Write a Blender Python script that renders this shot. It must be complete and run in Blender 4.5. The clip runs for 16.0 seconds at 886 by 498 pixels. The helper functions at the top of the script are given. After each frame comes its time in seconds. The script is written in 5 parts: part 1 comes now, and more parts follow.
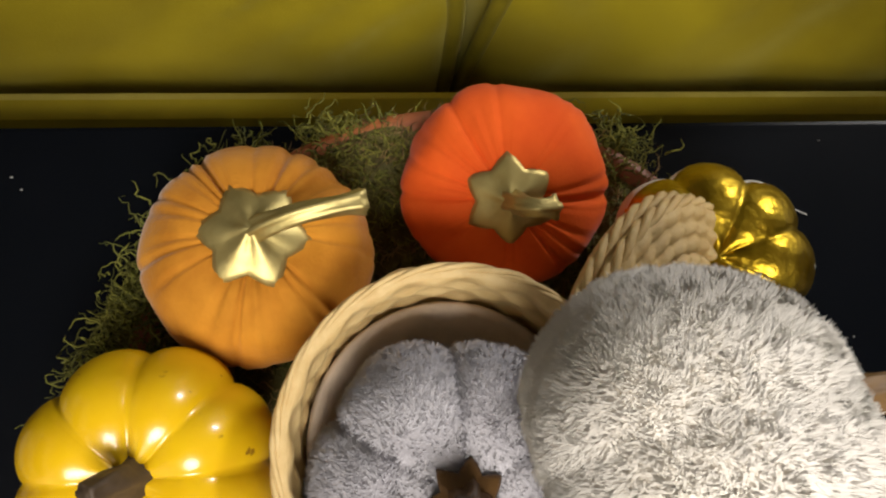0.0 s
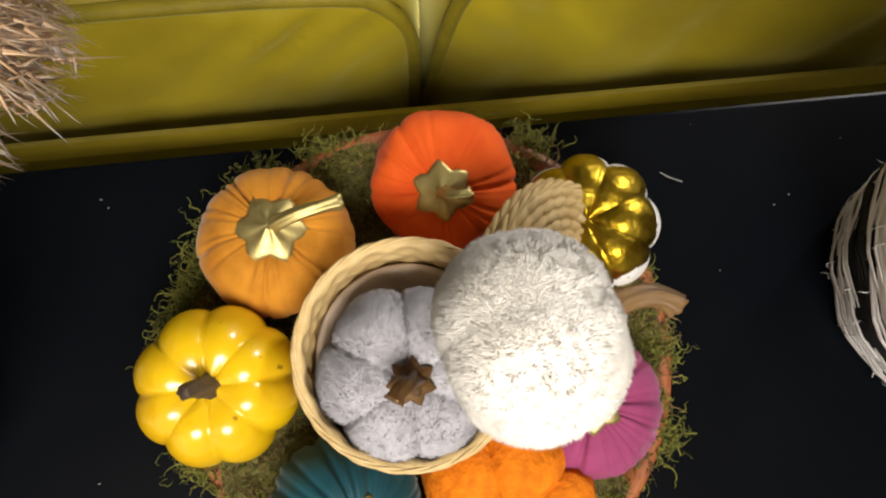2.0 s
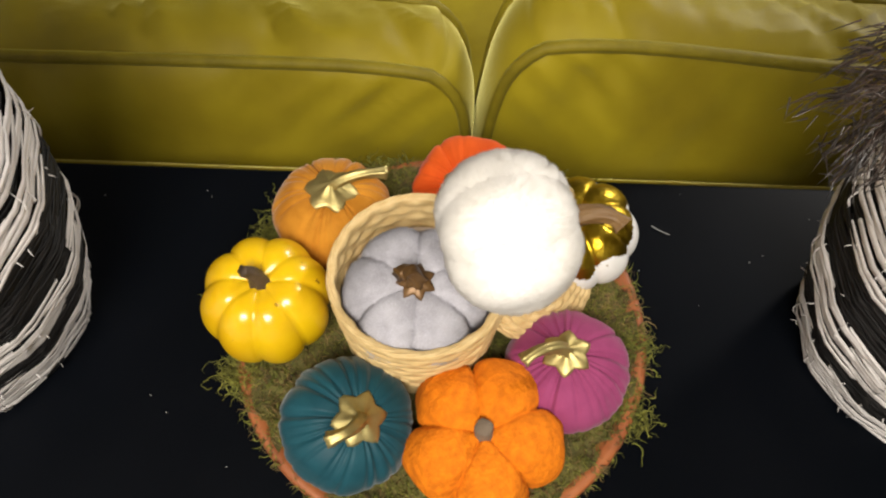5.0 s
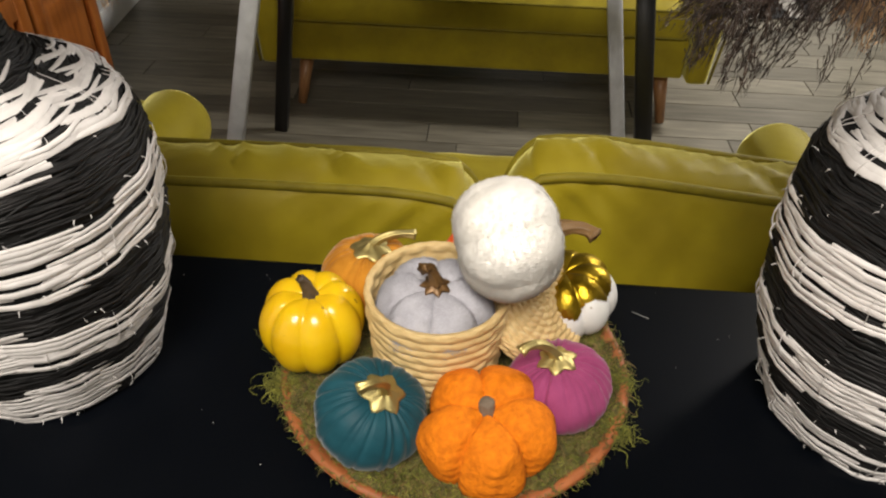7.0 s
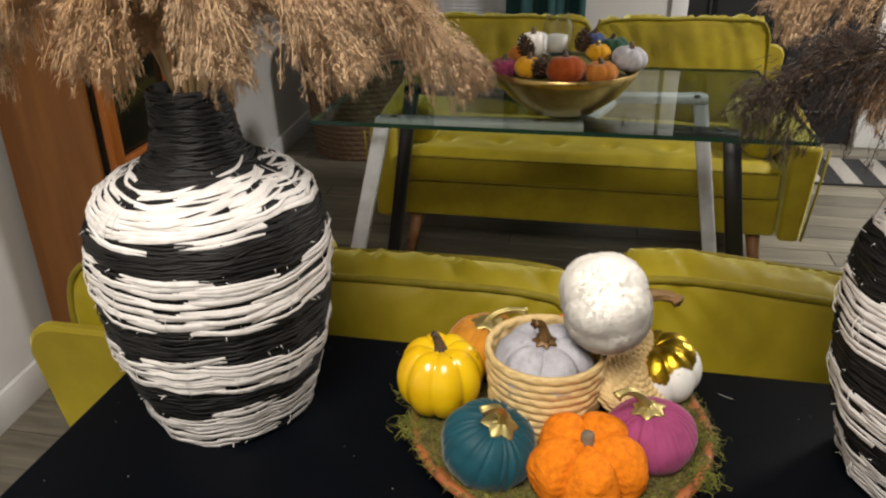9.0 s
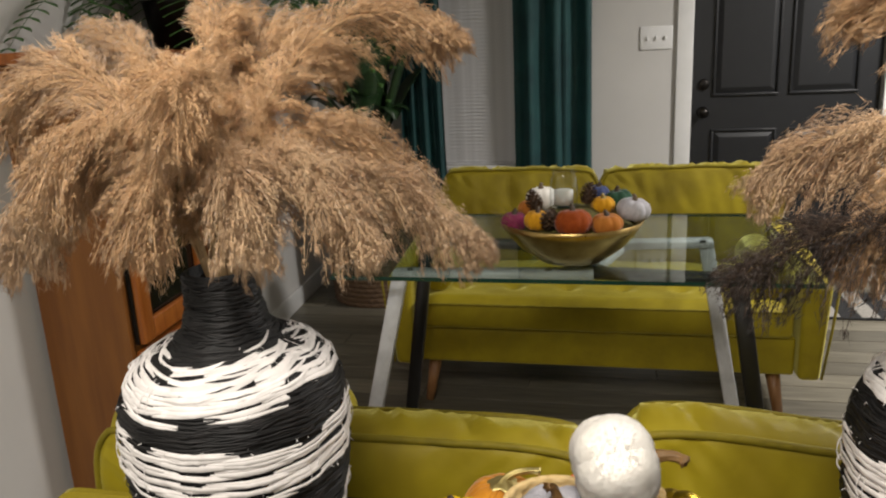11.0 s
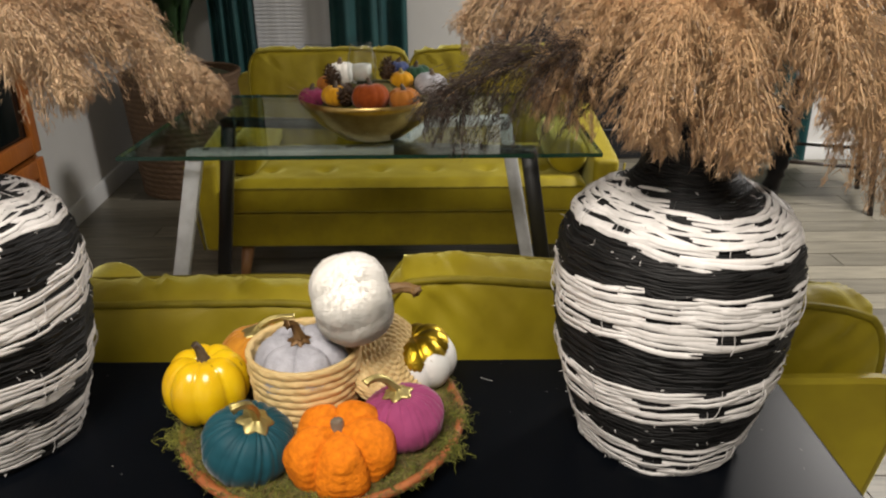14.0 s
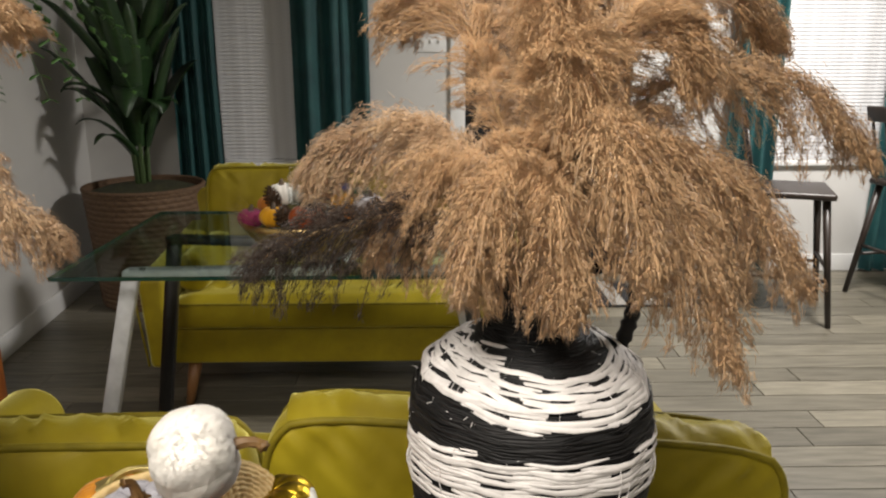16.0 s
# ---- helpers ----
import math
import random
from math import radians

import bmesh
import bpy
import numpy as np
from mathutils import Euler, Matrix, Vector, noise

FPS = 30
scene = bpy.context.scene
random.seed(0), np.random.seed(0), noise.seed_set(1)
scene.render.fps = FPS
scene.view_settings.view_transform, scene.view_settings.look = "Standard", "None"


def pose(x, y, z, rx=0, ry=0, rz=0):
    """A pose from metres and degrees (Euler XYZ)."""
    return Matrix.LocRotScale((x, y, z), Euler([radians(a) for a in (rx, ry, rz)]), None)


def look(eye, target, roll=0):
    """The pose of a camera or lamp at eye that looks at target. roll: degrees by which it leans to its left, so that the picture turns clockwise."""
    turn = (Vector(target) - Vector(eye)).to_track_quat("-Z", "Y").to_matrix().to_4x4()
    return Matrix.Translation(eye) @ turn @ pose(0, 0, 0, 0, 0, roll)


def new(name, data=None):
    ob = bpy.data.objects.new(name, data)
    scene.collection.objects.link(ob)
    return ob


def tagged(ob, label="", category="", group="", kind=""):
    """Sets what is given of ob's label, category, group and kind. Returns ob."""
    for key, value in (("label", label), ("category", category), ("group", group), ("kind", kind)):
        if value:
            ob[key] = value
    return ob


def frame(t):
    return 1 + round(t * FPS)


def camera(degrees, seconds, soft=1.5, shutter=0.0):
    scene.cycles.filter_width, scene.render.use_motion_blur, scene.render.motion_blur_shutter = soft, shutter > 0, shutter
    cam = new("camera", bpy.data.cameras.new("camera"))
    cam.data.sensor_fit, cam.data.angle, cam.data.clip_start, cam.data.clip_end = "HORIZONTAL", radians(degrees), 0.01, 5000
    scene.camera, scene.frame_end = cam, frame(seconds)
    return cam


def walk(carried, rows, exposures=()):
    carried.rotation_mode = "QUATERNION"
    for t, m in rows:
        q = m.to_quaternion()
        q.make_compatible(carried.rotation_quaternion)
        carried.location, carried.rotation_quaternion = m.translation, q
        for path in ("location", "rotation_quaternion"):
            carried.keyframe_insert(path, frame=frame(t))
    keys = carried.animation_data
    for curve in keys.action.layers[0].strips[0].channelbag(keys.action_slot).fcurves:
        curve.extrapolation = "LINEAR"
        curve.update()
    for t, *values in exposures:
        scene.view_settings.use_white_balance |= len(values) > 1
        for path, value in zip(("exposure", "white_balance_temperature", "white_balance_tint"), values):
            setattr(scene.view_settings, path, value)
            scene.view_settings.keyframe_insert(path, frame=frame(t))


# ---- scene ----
cam = camera(61.8, 16.0, soft=2.2)
PATH = [
    (0, (-0.032, -0.131, 1.073), (0.215, 0.254, -0.874), 30.3),
    (0.5, (-0.011, -0.125, 1.084), (0.241, 0.223, -0.869), 31.7),
    (1, (0.004, -0.131, 1.109), (0.208, 0.218, -0.85), 24.9),
    (1.5, (-0.004, -0.15, 1.166), (0.183, 0.18, -0.798), 23.4),
    (2, (-0.009, -0.158, 1.207), (0.159, 0.165, -0.76), 21.0),
    (2.5, (-0.004, -0.163, 1.226), (0.134, 0.168, -0.741), 16.4),
    (3, (-0.006, -0.179, 1.251), (0.108, 0.18, -0.714), 12.5),
    (3.5, (0.003, -0.201, 1.267), (0.081, 0.23, -0.685), 7.1),
    (3.7, (0.007, -0.213, 1.27), (0.08, 0.258, -0.672), 6.5),
    (6, (0.02, -0.493, 1.235), (-0.035, 0.883, -0.215), 1.5),
    (6.5, (0.027, -0.546, 1.232), (-0.035, 0.965, -0.076), 1.8),
    (7, (0.029, -0.588, 1.223), (-0.063, 0.982, -0.014), 1.6),
    (7.5, (0.033, -0.637, 1.217), (-0.107, 0.985, 0.056), 1.3),
    (8, (0.029, -0.688, 1.218), (-0.187, 0.986, 0.145), 0.3),
    (8.5, (0.025, -0.721, 1.216), (-0.268, 0.995, 0.232), -0.3),
    (9, (0.027, -0.755, 1.222), (-0.342, 1.018, 0.373), -0.8),
    (9.5, (0.019, -0.785, 1.236), (-0.42, 1.025, 0.507), -1.1),
    (9.7, (0.026, -0.79, 1.24), (-0.462, 1.032, 0.575), -2.0),
    (12, (0.048, -0.789, 1.276), (-0.297, 1.122, 0.798), -4.2),
    (12.5, (0.053, -0.786, 1.256), (-0.202, 1.108, 0.665), -3.5),
    (13, (0.064, -0.792, 1.239), (-0.101, 1.078, 0.551), -2.4),
    (13.5, (0.104, -0.798, 1.224), (0.01, 1.052, 0.469), -1.5),
    (14, (0.143, -0.802, 1.215), (0.139, 1.043, 0.444), -0.5),
    (14.5, (0.167, -0.799, 1.217), (0.221, 1.06, 0.48), 0.1),
    (15, (0.178, -0.795, 1.226), (0.263, 1.09, 0.562), 0.2),
    (15.5, (0.211, -0.788, 1.237), (0.288, 1.125, 0.66), 0.3),
    (16, (0.275, -0.779, 1.255), (0.309, 1.155, 0.746), -0.1),
]
walk(cam, [(t, look(eye, target, roll)) for t, eye, target, roll in PATH], [(0, -0.14), (1, 0.02), (3.7, 0.12), (6, -0.09), (9.5, -0.12), (13, -0.14), (16, -0.05)])

# ---- light and exposure ----
world = bpy.data.worlds.new("world")
scene.world = world
world.use_nodes = True
world.node_tree.nodes["Background"].inputs[0].default_value = (0.03, 0.032, 0.04, 1)
world.node_tree.nodes["Background"].inputs[1].default_value = 0.5

ROOM_L, ROOM_R, ROOM_F, ROOM_B, ROOM_H = -1.66, 4.2, 3.45, -3.2, 2.44


def ceiling_area_light(name, x, y, size, power, tint):
    data = bpy.data.lights.new(name, "AREA")
    data.shape, data.size, data.energy, data.color = "DISK", size, power, tint
    ob = new(name, data)
    ob.matrix_world = pose(x, y, ROOM_H - 0.115)
    return ob


# added fixed light behind the viewer, in place of a torch carried with the camera
ceiling_area_light("kitchen_lamp_light", -0.10, -1.25, 0.95, 66, (1.0, 0.93, 0.84))
ceiling_area_light("lounge_lamp_light", 2.15, 2.05, 0.5, 128, (1.0, 0.95, 0.9))


# ---- small mesh tools ----
def mesh_ob(name, bm, material, parent=None, smooth=True):
    me = bpy.data.meshes.new(name)
    bm.to_mesh(me)
    bm.free()
    return data_ob(name, me, material, parent, smooth)


def data_ob(name, me, material, parent=None, smooth=True):
    if material:
        me.materials.append(material)
    if smooth and len(me.polygons):
        me.polygons.foreach_set("use_smooth", [True] * len(me.polygons))
    me.update()
    ob = new(name, me)
    if parent:
        ob.parent = parent
    return ob


def part(name, bm, material, parent, label="", smooth=True):
    ob = mesh_ob(name, bm, material, parent, smooth)
    if label:
        ob["label"] = label
    return ob


def thing(name, m, label, category, group="", kind=""):
    ob = new(name)
    ob.empty_display_size = 0.02
    ob.matrix_world = m
    return tagged(ob, label, category, group, kind)


def from_np(name, verts, faces, material, parent=None, smooth=True):
    """A mesh from vertices and faces of three or four corners."""
    me = bpy.data.meshes.new(name)
    verts = np.asarray(verts, dtype=np.float32)
    sizes = np.array([len(f) for f in faces], dtype=np.int32)
    loops = np.concatenate([np.asarray(f, dtype=np.int32) for f in faces])
    me.vertices.add(len(verts))
    me.vertices.foreach_set("co", verts.ravel())
    me.loops.add(len(loops))
    me.loops.foreach_set("vertex_index", loops)
    me.polygons.add(len(sizes))
    me.polygons.foreach_set("loop_start", np.concatenate([[0], np.cumsum(sizes)[:-1]]).astype(np.int32))
    me.update(calc_edges=True)
    return data_ob(name, me, material, parent, smooth)


def tri_mesh(name, verts, faces, material, parent):
    me = bpy.data.meshes.new(name)
    me.vertices.add(len(verts))
    me.vertices.foreach_set("co", np.asarray(verts, dtype=np.float32).ravel())
    me.loops.add(faces.size)
    me.loops.foreach_set("vertex_index", faces.astype(np.int32).ravel())
    me.polygons.add(len(faces))
    me.polygons.foreach_set("loop_start", np.arange(0, faces.size, 3, dtype=np.int32))
    me.update(calc_edges=True)
    return data_ob(name, me, material, parent, True)


def box_bm(x0, y0, z0, x1, y1, z1, bevel=0.0, seg=2, bm=None):
    own = bmesh.new()
    bmesh.ops.create_cube(own, size=1)
    for v in own.verts:
        v.co = Vector(((x0 + x1) / 2 + v.co.x * (x1 - x0), (y0 + y1) / 2 + v.co.y * (y1 - y0), (z0 + z1) / 2 + v.co.z * (z1 - z0)))
    if bevel:
        bmesh.ops.bevel(own, geom=own.edges[:], offset=bevel, segments=seg, affect="EDGES", profile=0.6)
    if bm is None:
        return own
    join_bm(bm, own)
    return bm


def join_bm(bm, other):
    me = bpy.data.meshes.new("temp")
    other.to_mesh(me)
    other.free()
    bm.from_mesh(me)
    bpy.data.meshes.remove(me)


def hexa_bm(lower, upper, bevel=0.01, seg=2):
    """A solid from four lower and four upper corners."""
    bm = bmesh.new()
    a = [bm.verts.new(p) for p in lower]
    b = [bm.verts.new(p) for p in upper]
    bm.faces.new(a[::-1]), bm.faces.new(b)
    for i in range(4):
        bm.faces.new((a[i], a[(i + 1) % 4], b[(i + 1) % 4], b[i]))
    bmesh.ops.recalc_face_normals(bm, faces=bm.faces[:])
    if bevel:
        bmesh.ops.bevel(bm, geom=bm.edges[:], offset=bevel, segments=seg, affect="EDGES", profile=0.6)
    return bm


def lathe_bm(profile, n=48, close=False):
    """A surface of revolution from (radius, height) pairs."""
    bm = bmesh.new()
    rings = []
    for r, z in profile:
        if r < 1e-5:
            rings.append([bm.verts.new((0, 0, z))])
        else:
            rings.append([bm.verts.new((r * math.cos(2 * math.pi * i / n), r * math.sin(2 * math.pi * i / n), z)) for i in range(n)])
    pairs = list(zip(rings, rings[1:])) + ([(rings[-1], rings[0])] if close else [])
    for a, b in pairs:
        for i in range(n):
            j = (i + 1) % n
            if len(a) == 1 and len(b) > 1:
                bm.faces.new((a[0], b[j], b[i]))
            elif len(b) == 1 and len(a) > 1:
                bm.faces.new((a[i], a[j], b[0]))
            elif len(a) > 1:
                bm.faces.new((a[i], a[j], b[j], b[i]))
    bmesh.ops.recalc_face_normals(bm, faces=bm.faces[:])
    return bm


def tube_bm(points, radii, n=8, bm=None, ridges=0, depth=0.0, twist=0.0, squash=1.0, closed=False):
    """A tube along points, with a radius at each; ridges give a fluted section."""
    bm = bm or bmesh.new()
    pts = [Vector(p) for p in points]
    side, rings, count = None, [], len(pts)
    for i, p in enumerate(pts):
        if closed:
            way = (pts[(i + 1) % count] - pts[i - 1]).normalized()
        else:
            way = (pts[min(i + 1, count - 1)] - pts[max(i - 1, 0)]).normalized()
        if side is None:
            side = way.orthogonal().normalized()
        side = (side - way * side.dot(way)).normalized()
        up = way.cross(side)
        r = radii[i] if hasattr(radii, "__len__") else radii
        ring = []
        for k in range(n):
            a = 2 * math.pi * k / n
            rr = r * (1 + depth * math.cos(ridges * (a + twist * i))) if ridges else r
            ring.append(bm.verts.new(p + side * rr * math.cos(a) + up * rr * squash * math.sin(a)))
        rings.append(ring)
    for a, b in zip(rings, rings[1:] + (rings[:1] if closed else [])):
        for k in range(n):
            bm.faces.new((a[k], a[(k + 1) % n], b[(k + 1) % n], b[k]))
    if not closed:
        bm.faces.new(rings[0][::-1]), bm.faces.new(rings[-1])
    return bm


def bezier(p0, p1, p2, p3, n):
    out = []
    for i in range(n):
        t = i / (n - 1)
        out.append(Vector(p0) * (1 - t) ** 3 + Vector(p1) * 3 * t * (1 - t) ** 2 + Vector(p2) * 3 * t * t * (1 - t) + Vector(p3) * t ** 3)
    return out


# ---- materials ----
def socket(node, name):
    return node.inputs[name]


def mat(name, color, rough=0.6, metal=0.0, color2=None, scale=20.0, detail=4.0, stretch=(1, 1, 1), bump=0.0, bump_scale=None, bump_distance=0.001,
        sheen=0.0, coat=0.0, spec=0.5, rough_var=0.0, contrast=(0.35, 0.65), island=0.0, object_random=0.0, speckle=None, speckle_scale=60.0, speckle_at=0.7, transmission=0.0, sheen_tint=None, sss=0.0):
    m = bpy.data.materials.new(name)
    m.use_nodes = True
    nt = m.node_tree
    b = nt.nodes["Principled BSDF"]
    b.inputs["Roughness"].default_value, b.inputs["Metallic"].default_value = rough, metal
    b.inputs["Specular IOR Level"].default_value = spec
    b.inputs["Sheen Weight"].default_value, b.inputs["Coat Weight"].default_value = sheen, coat
    b.inputs["Sheen Roughness"].default_value = 0.35
    if sheen_tint:
        b.inputs["Sheen Tint"].default_value = (*sheen_tint, 1)
    b.inputs["Coat Roughness"].default_value = 0.06
    b.inputs["Transmission Weight"].default_value = transmission
    if sss:
        b.inputs["Subsurface Weight"].default_value = sss
        b.inputs["Subsurface Radius"].default_value = (0.01, 0.006, 0.004)
        b.inputs["Subsurface Scale"].default_value = 0.5
    color2 = color2 or tuple(c * 0.72 for c in color)
    tc = nt.nodes.new("ShaderNodeTexCoord")
    mp = nt.nodes.new("ShaderNodeMapping")
    mp.inputs["Scale"].default_value = stretch
    nt.links.new(tc.outputs["Object"], mp.inputs["Vector"])
    if object_random:
        oi = nt.nodes.new("ShaderNodeObjectInfo")
        mul = nt.nodes.new("ShaderNodeMath")
        mul.operation, mul.inputs[1].default_value = "MULTIPLY", 40.0
        nt.links.new(oi.outputs["Random"], mul.inputs[0])
        nt.links.new(mul.outputs[0], mp.inputs["Location"])
    nz = nt.nodes.new("ShaderNodeTexNoise")
    nz.inputs["Scale"].default_value, nz.inputs["Detail"].default_value, nz.inputs["Roughness"].default_value = scale, detail, 0.6
    nt.links.new(mp.outputs["Vector"], nz.inputs["Vector"])
    ramp = nt.nodes.new("ShaderNodeValToRGB")
    ramp.color_ramp.elements[0].position, ramp.color_ramp.elements[1].position = contrast
    ramp.color_ramp.elements[0].color, ramp.color_ramp.elements[1].color = (*color2, 1), (*color, 1)
    nt.links.new(nz.outputs["Fac"], ramp.inputs["Fac"])
    out = ramp.outputs["Color"]
    if speckle:
        n2 = nt.nodes.new("ShaderNodeTexNoise")
        n2.inputs["Scale"].default_value, n2.inputs["Detail"].default_value = speckle_scale, 3
        nt.links.new(mp.outputs["Vector"], n2.inputs["Vector"])
        r2 = nt.nodes.new("ShaderNodeValToRGB")
        r2.color_ramp.elements[0].position, r2.color_ramp.elements[1].position = speckle_at, speckle_at + 0.04
        nt.links.new(n2.outputs["Fac"], r2.inputs["Fac"])
        mx = nt.nodes.new("ShaderNodeMix")
        mx.data_type = "RGBA"
        nt.links.new(r2.outputs["Color"], mx.inputs["Factor"])
        nt.links.new(out, mx.inputs[6])
        mx.inputs[7].default_value = (*speckle, 1)
        out = mx.outputs[2]
    if island or object_random:
        info = nt.nodes.new("ShaderNodeNewGeometry" if island else "ShaderNodeObjectInfo")
        hsv = nt.nodes.new("ShaderNodeHueSaturation")
        rng = nt.nodes.new("ShaderNodeMapRange")
        amount = island or object_random
        rng.inputs["To Min"].default_value, rng.inputs["To Max"].default_value = 1 - amount, 1 + amount
        nt.links.new(info.outputs["Random Per Island" if island else "Random"], rng.inputs["Value"])
        nt.links.new(rng.outputs["Result"], hsv.inputs["Value"])
        nt.links.new(out, hsv.inputs["Color"])
        out = hsv.outputs["Color"]
    nt.links.new(out, b.inputs["Base Color"])
    if rough_var:
        rr = nt.nodes.new("ShaderNodeMapRange")
        rr.inputs["To Min"].default_value, rr.inputs["To Max"].default_value = rough - rough_var, rough + rough_var
        nt.links.new(nz.outputs["Fac"], rr.inputs["Value"])
        nt.links.new(rr.outputs["Result"], b.inputs["Roughness"])
    if bump:
        nb = nt.nodes.new("ShaderNodeTexNoise")
        nb.inputs["Scale"].default_value, nb.inputs["Detail"].default_value = bump_scale or scale * 4, 5
        nt.links.new(mp.outputs["Vector"], nb.inputs["Vector"])
        bp = nt.nodes.new("ShaderNodeBump")
        bp.inputs["Strength"].default_value, bp.inputs["Distance"].default_value = bump, bump_distance
        nt.links.new(nb.outputs["Fac"], bp.inputs["Height"])
        nt.links.new(bp.outputs["Normal"], b.inputs["Normal"])
    return m


VELVET = mat("olive_velvet", (0.32, 0.255, 0.010), 0.55, color2=(0.23, 0.175, 0.007), scale=7, bump=0.35, bump_scale=900, bump_distance=0.0006, sheen=1.0, sheen_tint=(0.95, 0.90, 0.32), spec=0.25)
# darker than the velvet: the shade line beneath the piping is in this colour
VELVET_CORD = mat("olive_velvet_cord", (0.22, 0.175, 0.01), 0.6, scale=30, sheen=0.2, sheen_tint=(0.9, 0.85, 0.25), spec=0.25, bump=0.3, bump_scale=700)
TABLE_BLACK = mat("black_table_finish", (0.0022, 0.0028, 0.0042), 0.36, color2=(0.0016, 0.0022, 0.0034), scale=6, bump=0.12, bump_scale=260, bump_distance=0.0004, rough_var=0.05, spec=0.07)
DUST = mat("pale_lint", (0.3, 0.3, 0.29), 0.9, scale=200)
WALL = mat("grey_wall_paint", (0.56, 0.55, 0.53), 0.75, color2=(0.53, 0.52, 0.50), scale=2.5, bump=0.25, bump_scale=160, bump_distance=0.001)
CEILING = mat("white_ceiling_paint", (0.72, 0.71, 0.69), 0.85, color2=(0.68, 0.67, 0.65), scale=4, bump=0.4, bump_scale=90, bump_distance=0.002)
WHITE_TRIM = mat("white_trim_paint", (0.72, 0.72, 0.71), 0.4, color2=(0.66, 0.66, 0.65), scale=8)
PLANK = mat("grey_wood_plank", (0.19, 0.172, 0.132), 0.42, color2=(0.085, 0.076, 0.056), scale=9, detail=8, stretch=(0.55, 5.5, 1), bump=0.25, bump_scale=40, object_random=0.28, contrast=(0.3, 0.7))
UNDERLAY = mat("dark_floor_joint", (0.035, 0.03, 0.026), 0.8, scale=10)
BLACK_DOOR = mat("black_door_paint", (0.011, 0.012, 0.014), 0.42, color2=(0.009, 0.01, 0.012), scale=20, bump=0.15, bump_scale=300)
STEEL_DARK = mat("dark_bronze", (0.03, 0.027, 0.025), 0.35, 0.9, scale=30)
CURTAIN = mat("teal_velvet_curtain", (0.008, 0.062, 0.062), 0.7, color2=(0.004, 0.038, 0.042), scale=6, sheen=0.25, sheen_tint=(0.2, 0.5, 0.5), bump=0.2, bump_scale=500)
BLIND = mat("white_blind_slat", (0.66, 0.66, 0.67), 0.5, scale=10)
NIGHT_GLASS = mat("dark_window_glass", (0.02, 0.022, 0.03), 0.05, scale=3)
OAK = mat("honey_oak", (0.36, 0.115, 0.02), 0.36, color2=(0.24, 0.065, 0.01), scale=7, detail=7, stretch=(7, 7, 0.7), bump=0.15, bump_scale=60, coat=0.2)
OAK_DARK = mat("brown_oak_veneer", (0.21, 0.080, 0.014), 0.45, color2=(0.15, 0.052, 0.009), scale=5, detail=7, stretch=(6, 6, 0.5), bump=0.12, bump_scale=60)
DARK_GLASS = mat("dark_cabinet_glass", (0.006, 0.008, 0.008), 0.08, scale=4)
BEECH = mat("light_brown_wood", (0.30, 0.15, 0.06), 0.45, color2=(0.22, 0.10, 0.035), scale=12, detail=6, stretch=(6, 6, 0.8))
CHAIR_DARK = mat("dark_stained_wood", (0.022, 0.014, 0.010), 0.4, color2=(0.014, 0.009, 0.007), scale=12, stretch=(5, 5, 0.8))
LEG_WHITE = mat("white_lacquered_steel", (0.62, 0.63, 0.66), 0.35, scale=12)
LEG_BLACK = mat("black_lacquered_steel", (0.008, 0.008, 0.009), 0.35, scale=12)
BRASS = mat("brass_foil", (0.50, 0.42, 0.18), 0.48, 0.9, color2=(0.40, 0.32, 0.12), scale=60, bump=0.35, bump_scale=120, bump_distance=0.0012, rough_var=0.08)
GOLD_LEAF = mat("gold_leaf", (0.55, 0.38, 0.035), 0.32, 1.0, color2=(0.36, 0.23, 0.012), scale=55, bump=0.7, bump_scale=150, bump_distance=0.0016, rough_var=0.1)


def glass_mat(name, tint):
    """Clear sheet glass: tinted see-through, with a mirror sheen that grows towards grazing angles."""
    m = bpy.data.materials.new(name)
    m.use_nodes = True
    nt = m.node_tree
    nt.nodes.remove(nt.nodes["Principled BSDF"])
    clear, gloss, mix, facing, power, scale = (nt.nodes.new(k) for k in ("ShaderNodeBsdfTransparent", "ShaderNodeBsdfGlossy", "ShaderNodeMixShader", "ShaderNodeLayerWeight", "ShaderNodeMath", "ShaderNodeMath"))
    clear.inputs["Color"].default_value = (*tint, 1)
    gloss.inputs["Roughness"].default_value = 0.02
    power.operation, power.inputs[1].default_value = "POWER", 4.5
    scale.operation, scale.inputs[1].default_value, scale.inputs[2].default_value = "MULTIPLY_ADD", 0.75, 0.03
    nt.links.new(facing.outputs["Facing"], power.inputs[0])
    nt.links.new(power.outputs[0], scale.inputs[0])
    nt.links.new(scale.outputs[0], mix.inputs["Fac"])
    nt.links.new(clear.outputs["BSDF"], mix.inputs[1])
    nt.links.new(gloss.outputs["BSDF"], mix.inputs[2])
    nt.links.new(mix.outputs["Shader"], nt.nodes["Material Output"].inputs["Surface"])
    return m


GLASS = glass_mat("green_tinted_glass", (0.86, 0.93, 0.90))
GLASS_EDGE = mat("dark_green_glass_edge", (0.01, 0.045, 0.035), 0.1, scale=4)
CLEAR_GLASS = glass_mat("clear_glass", (0.96, 0.97, 0.97))

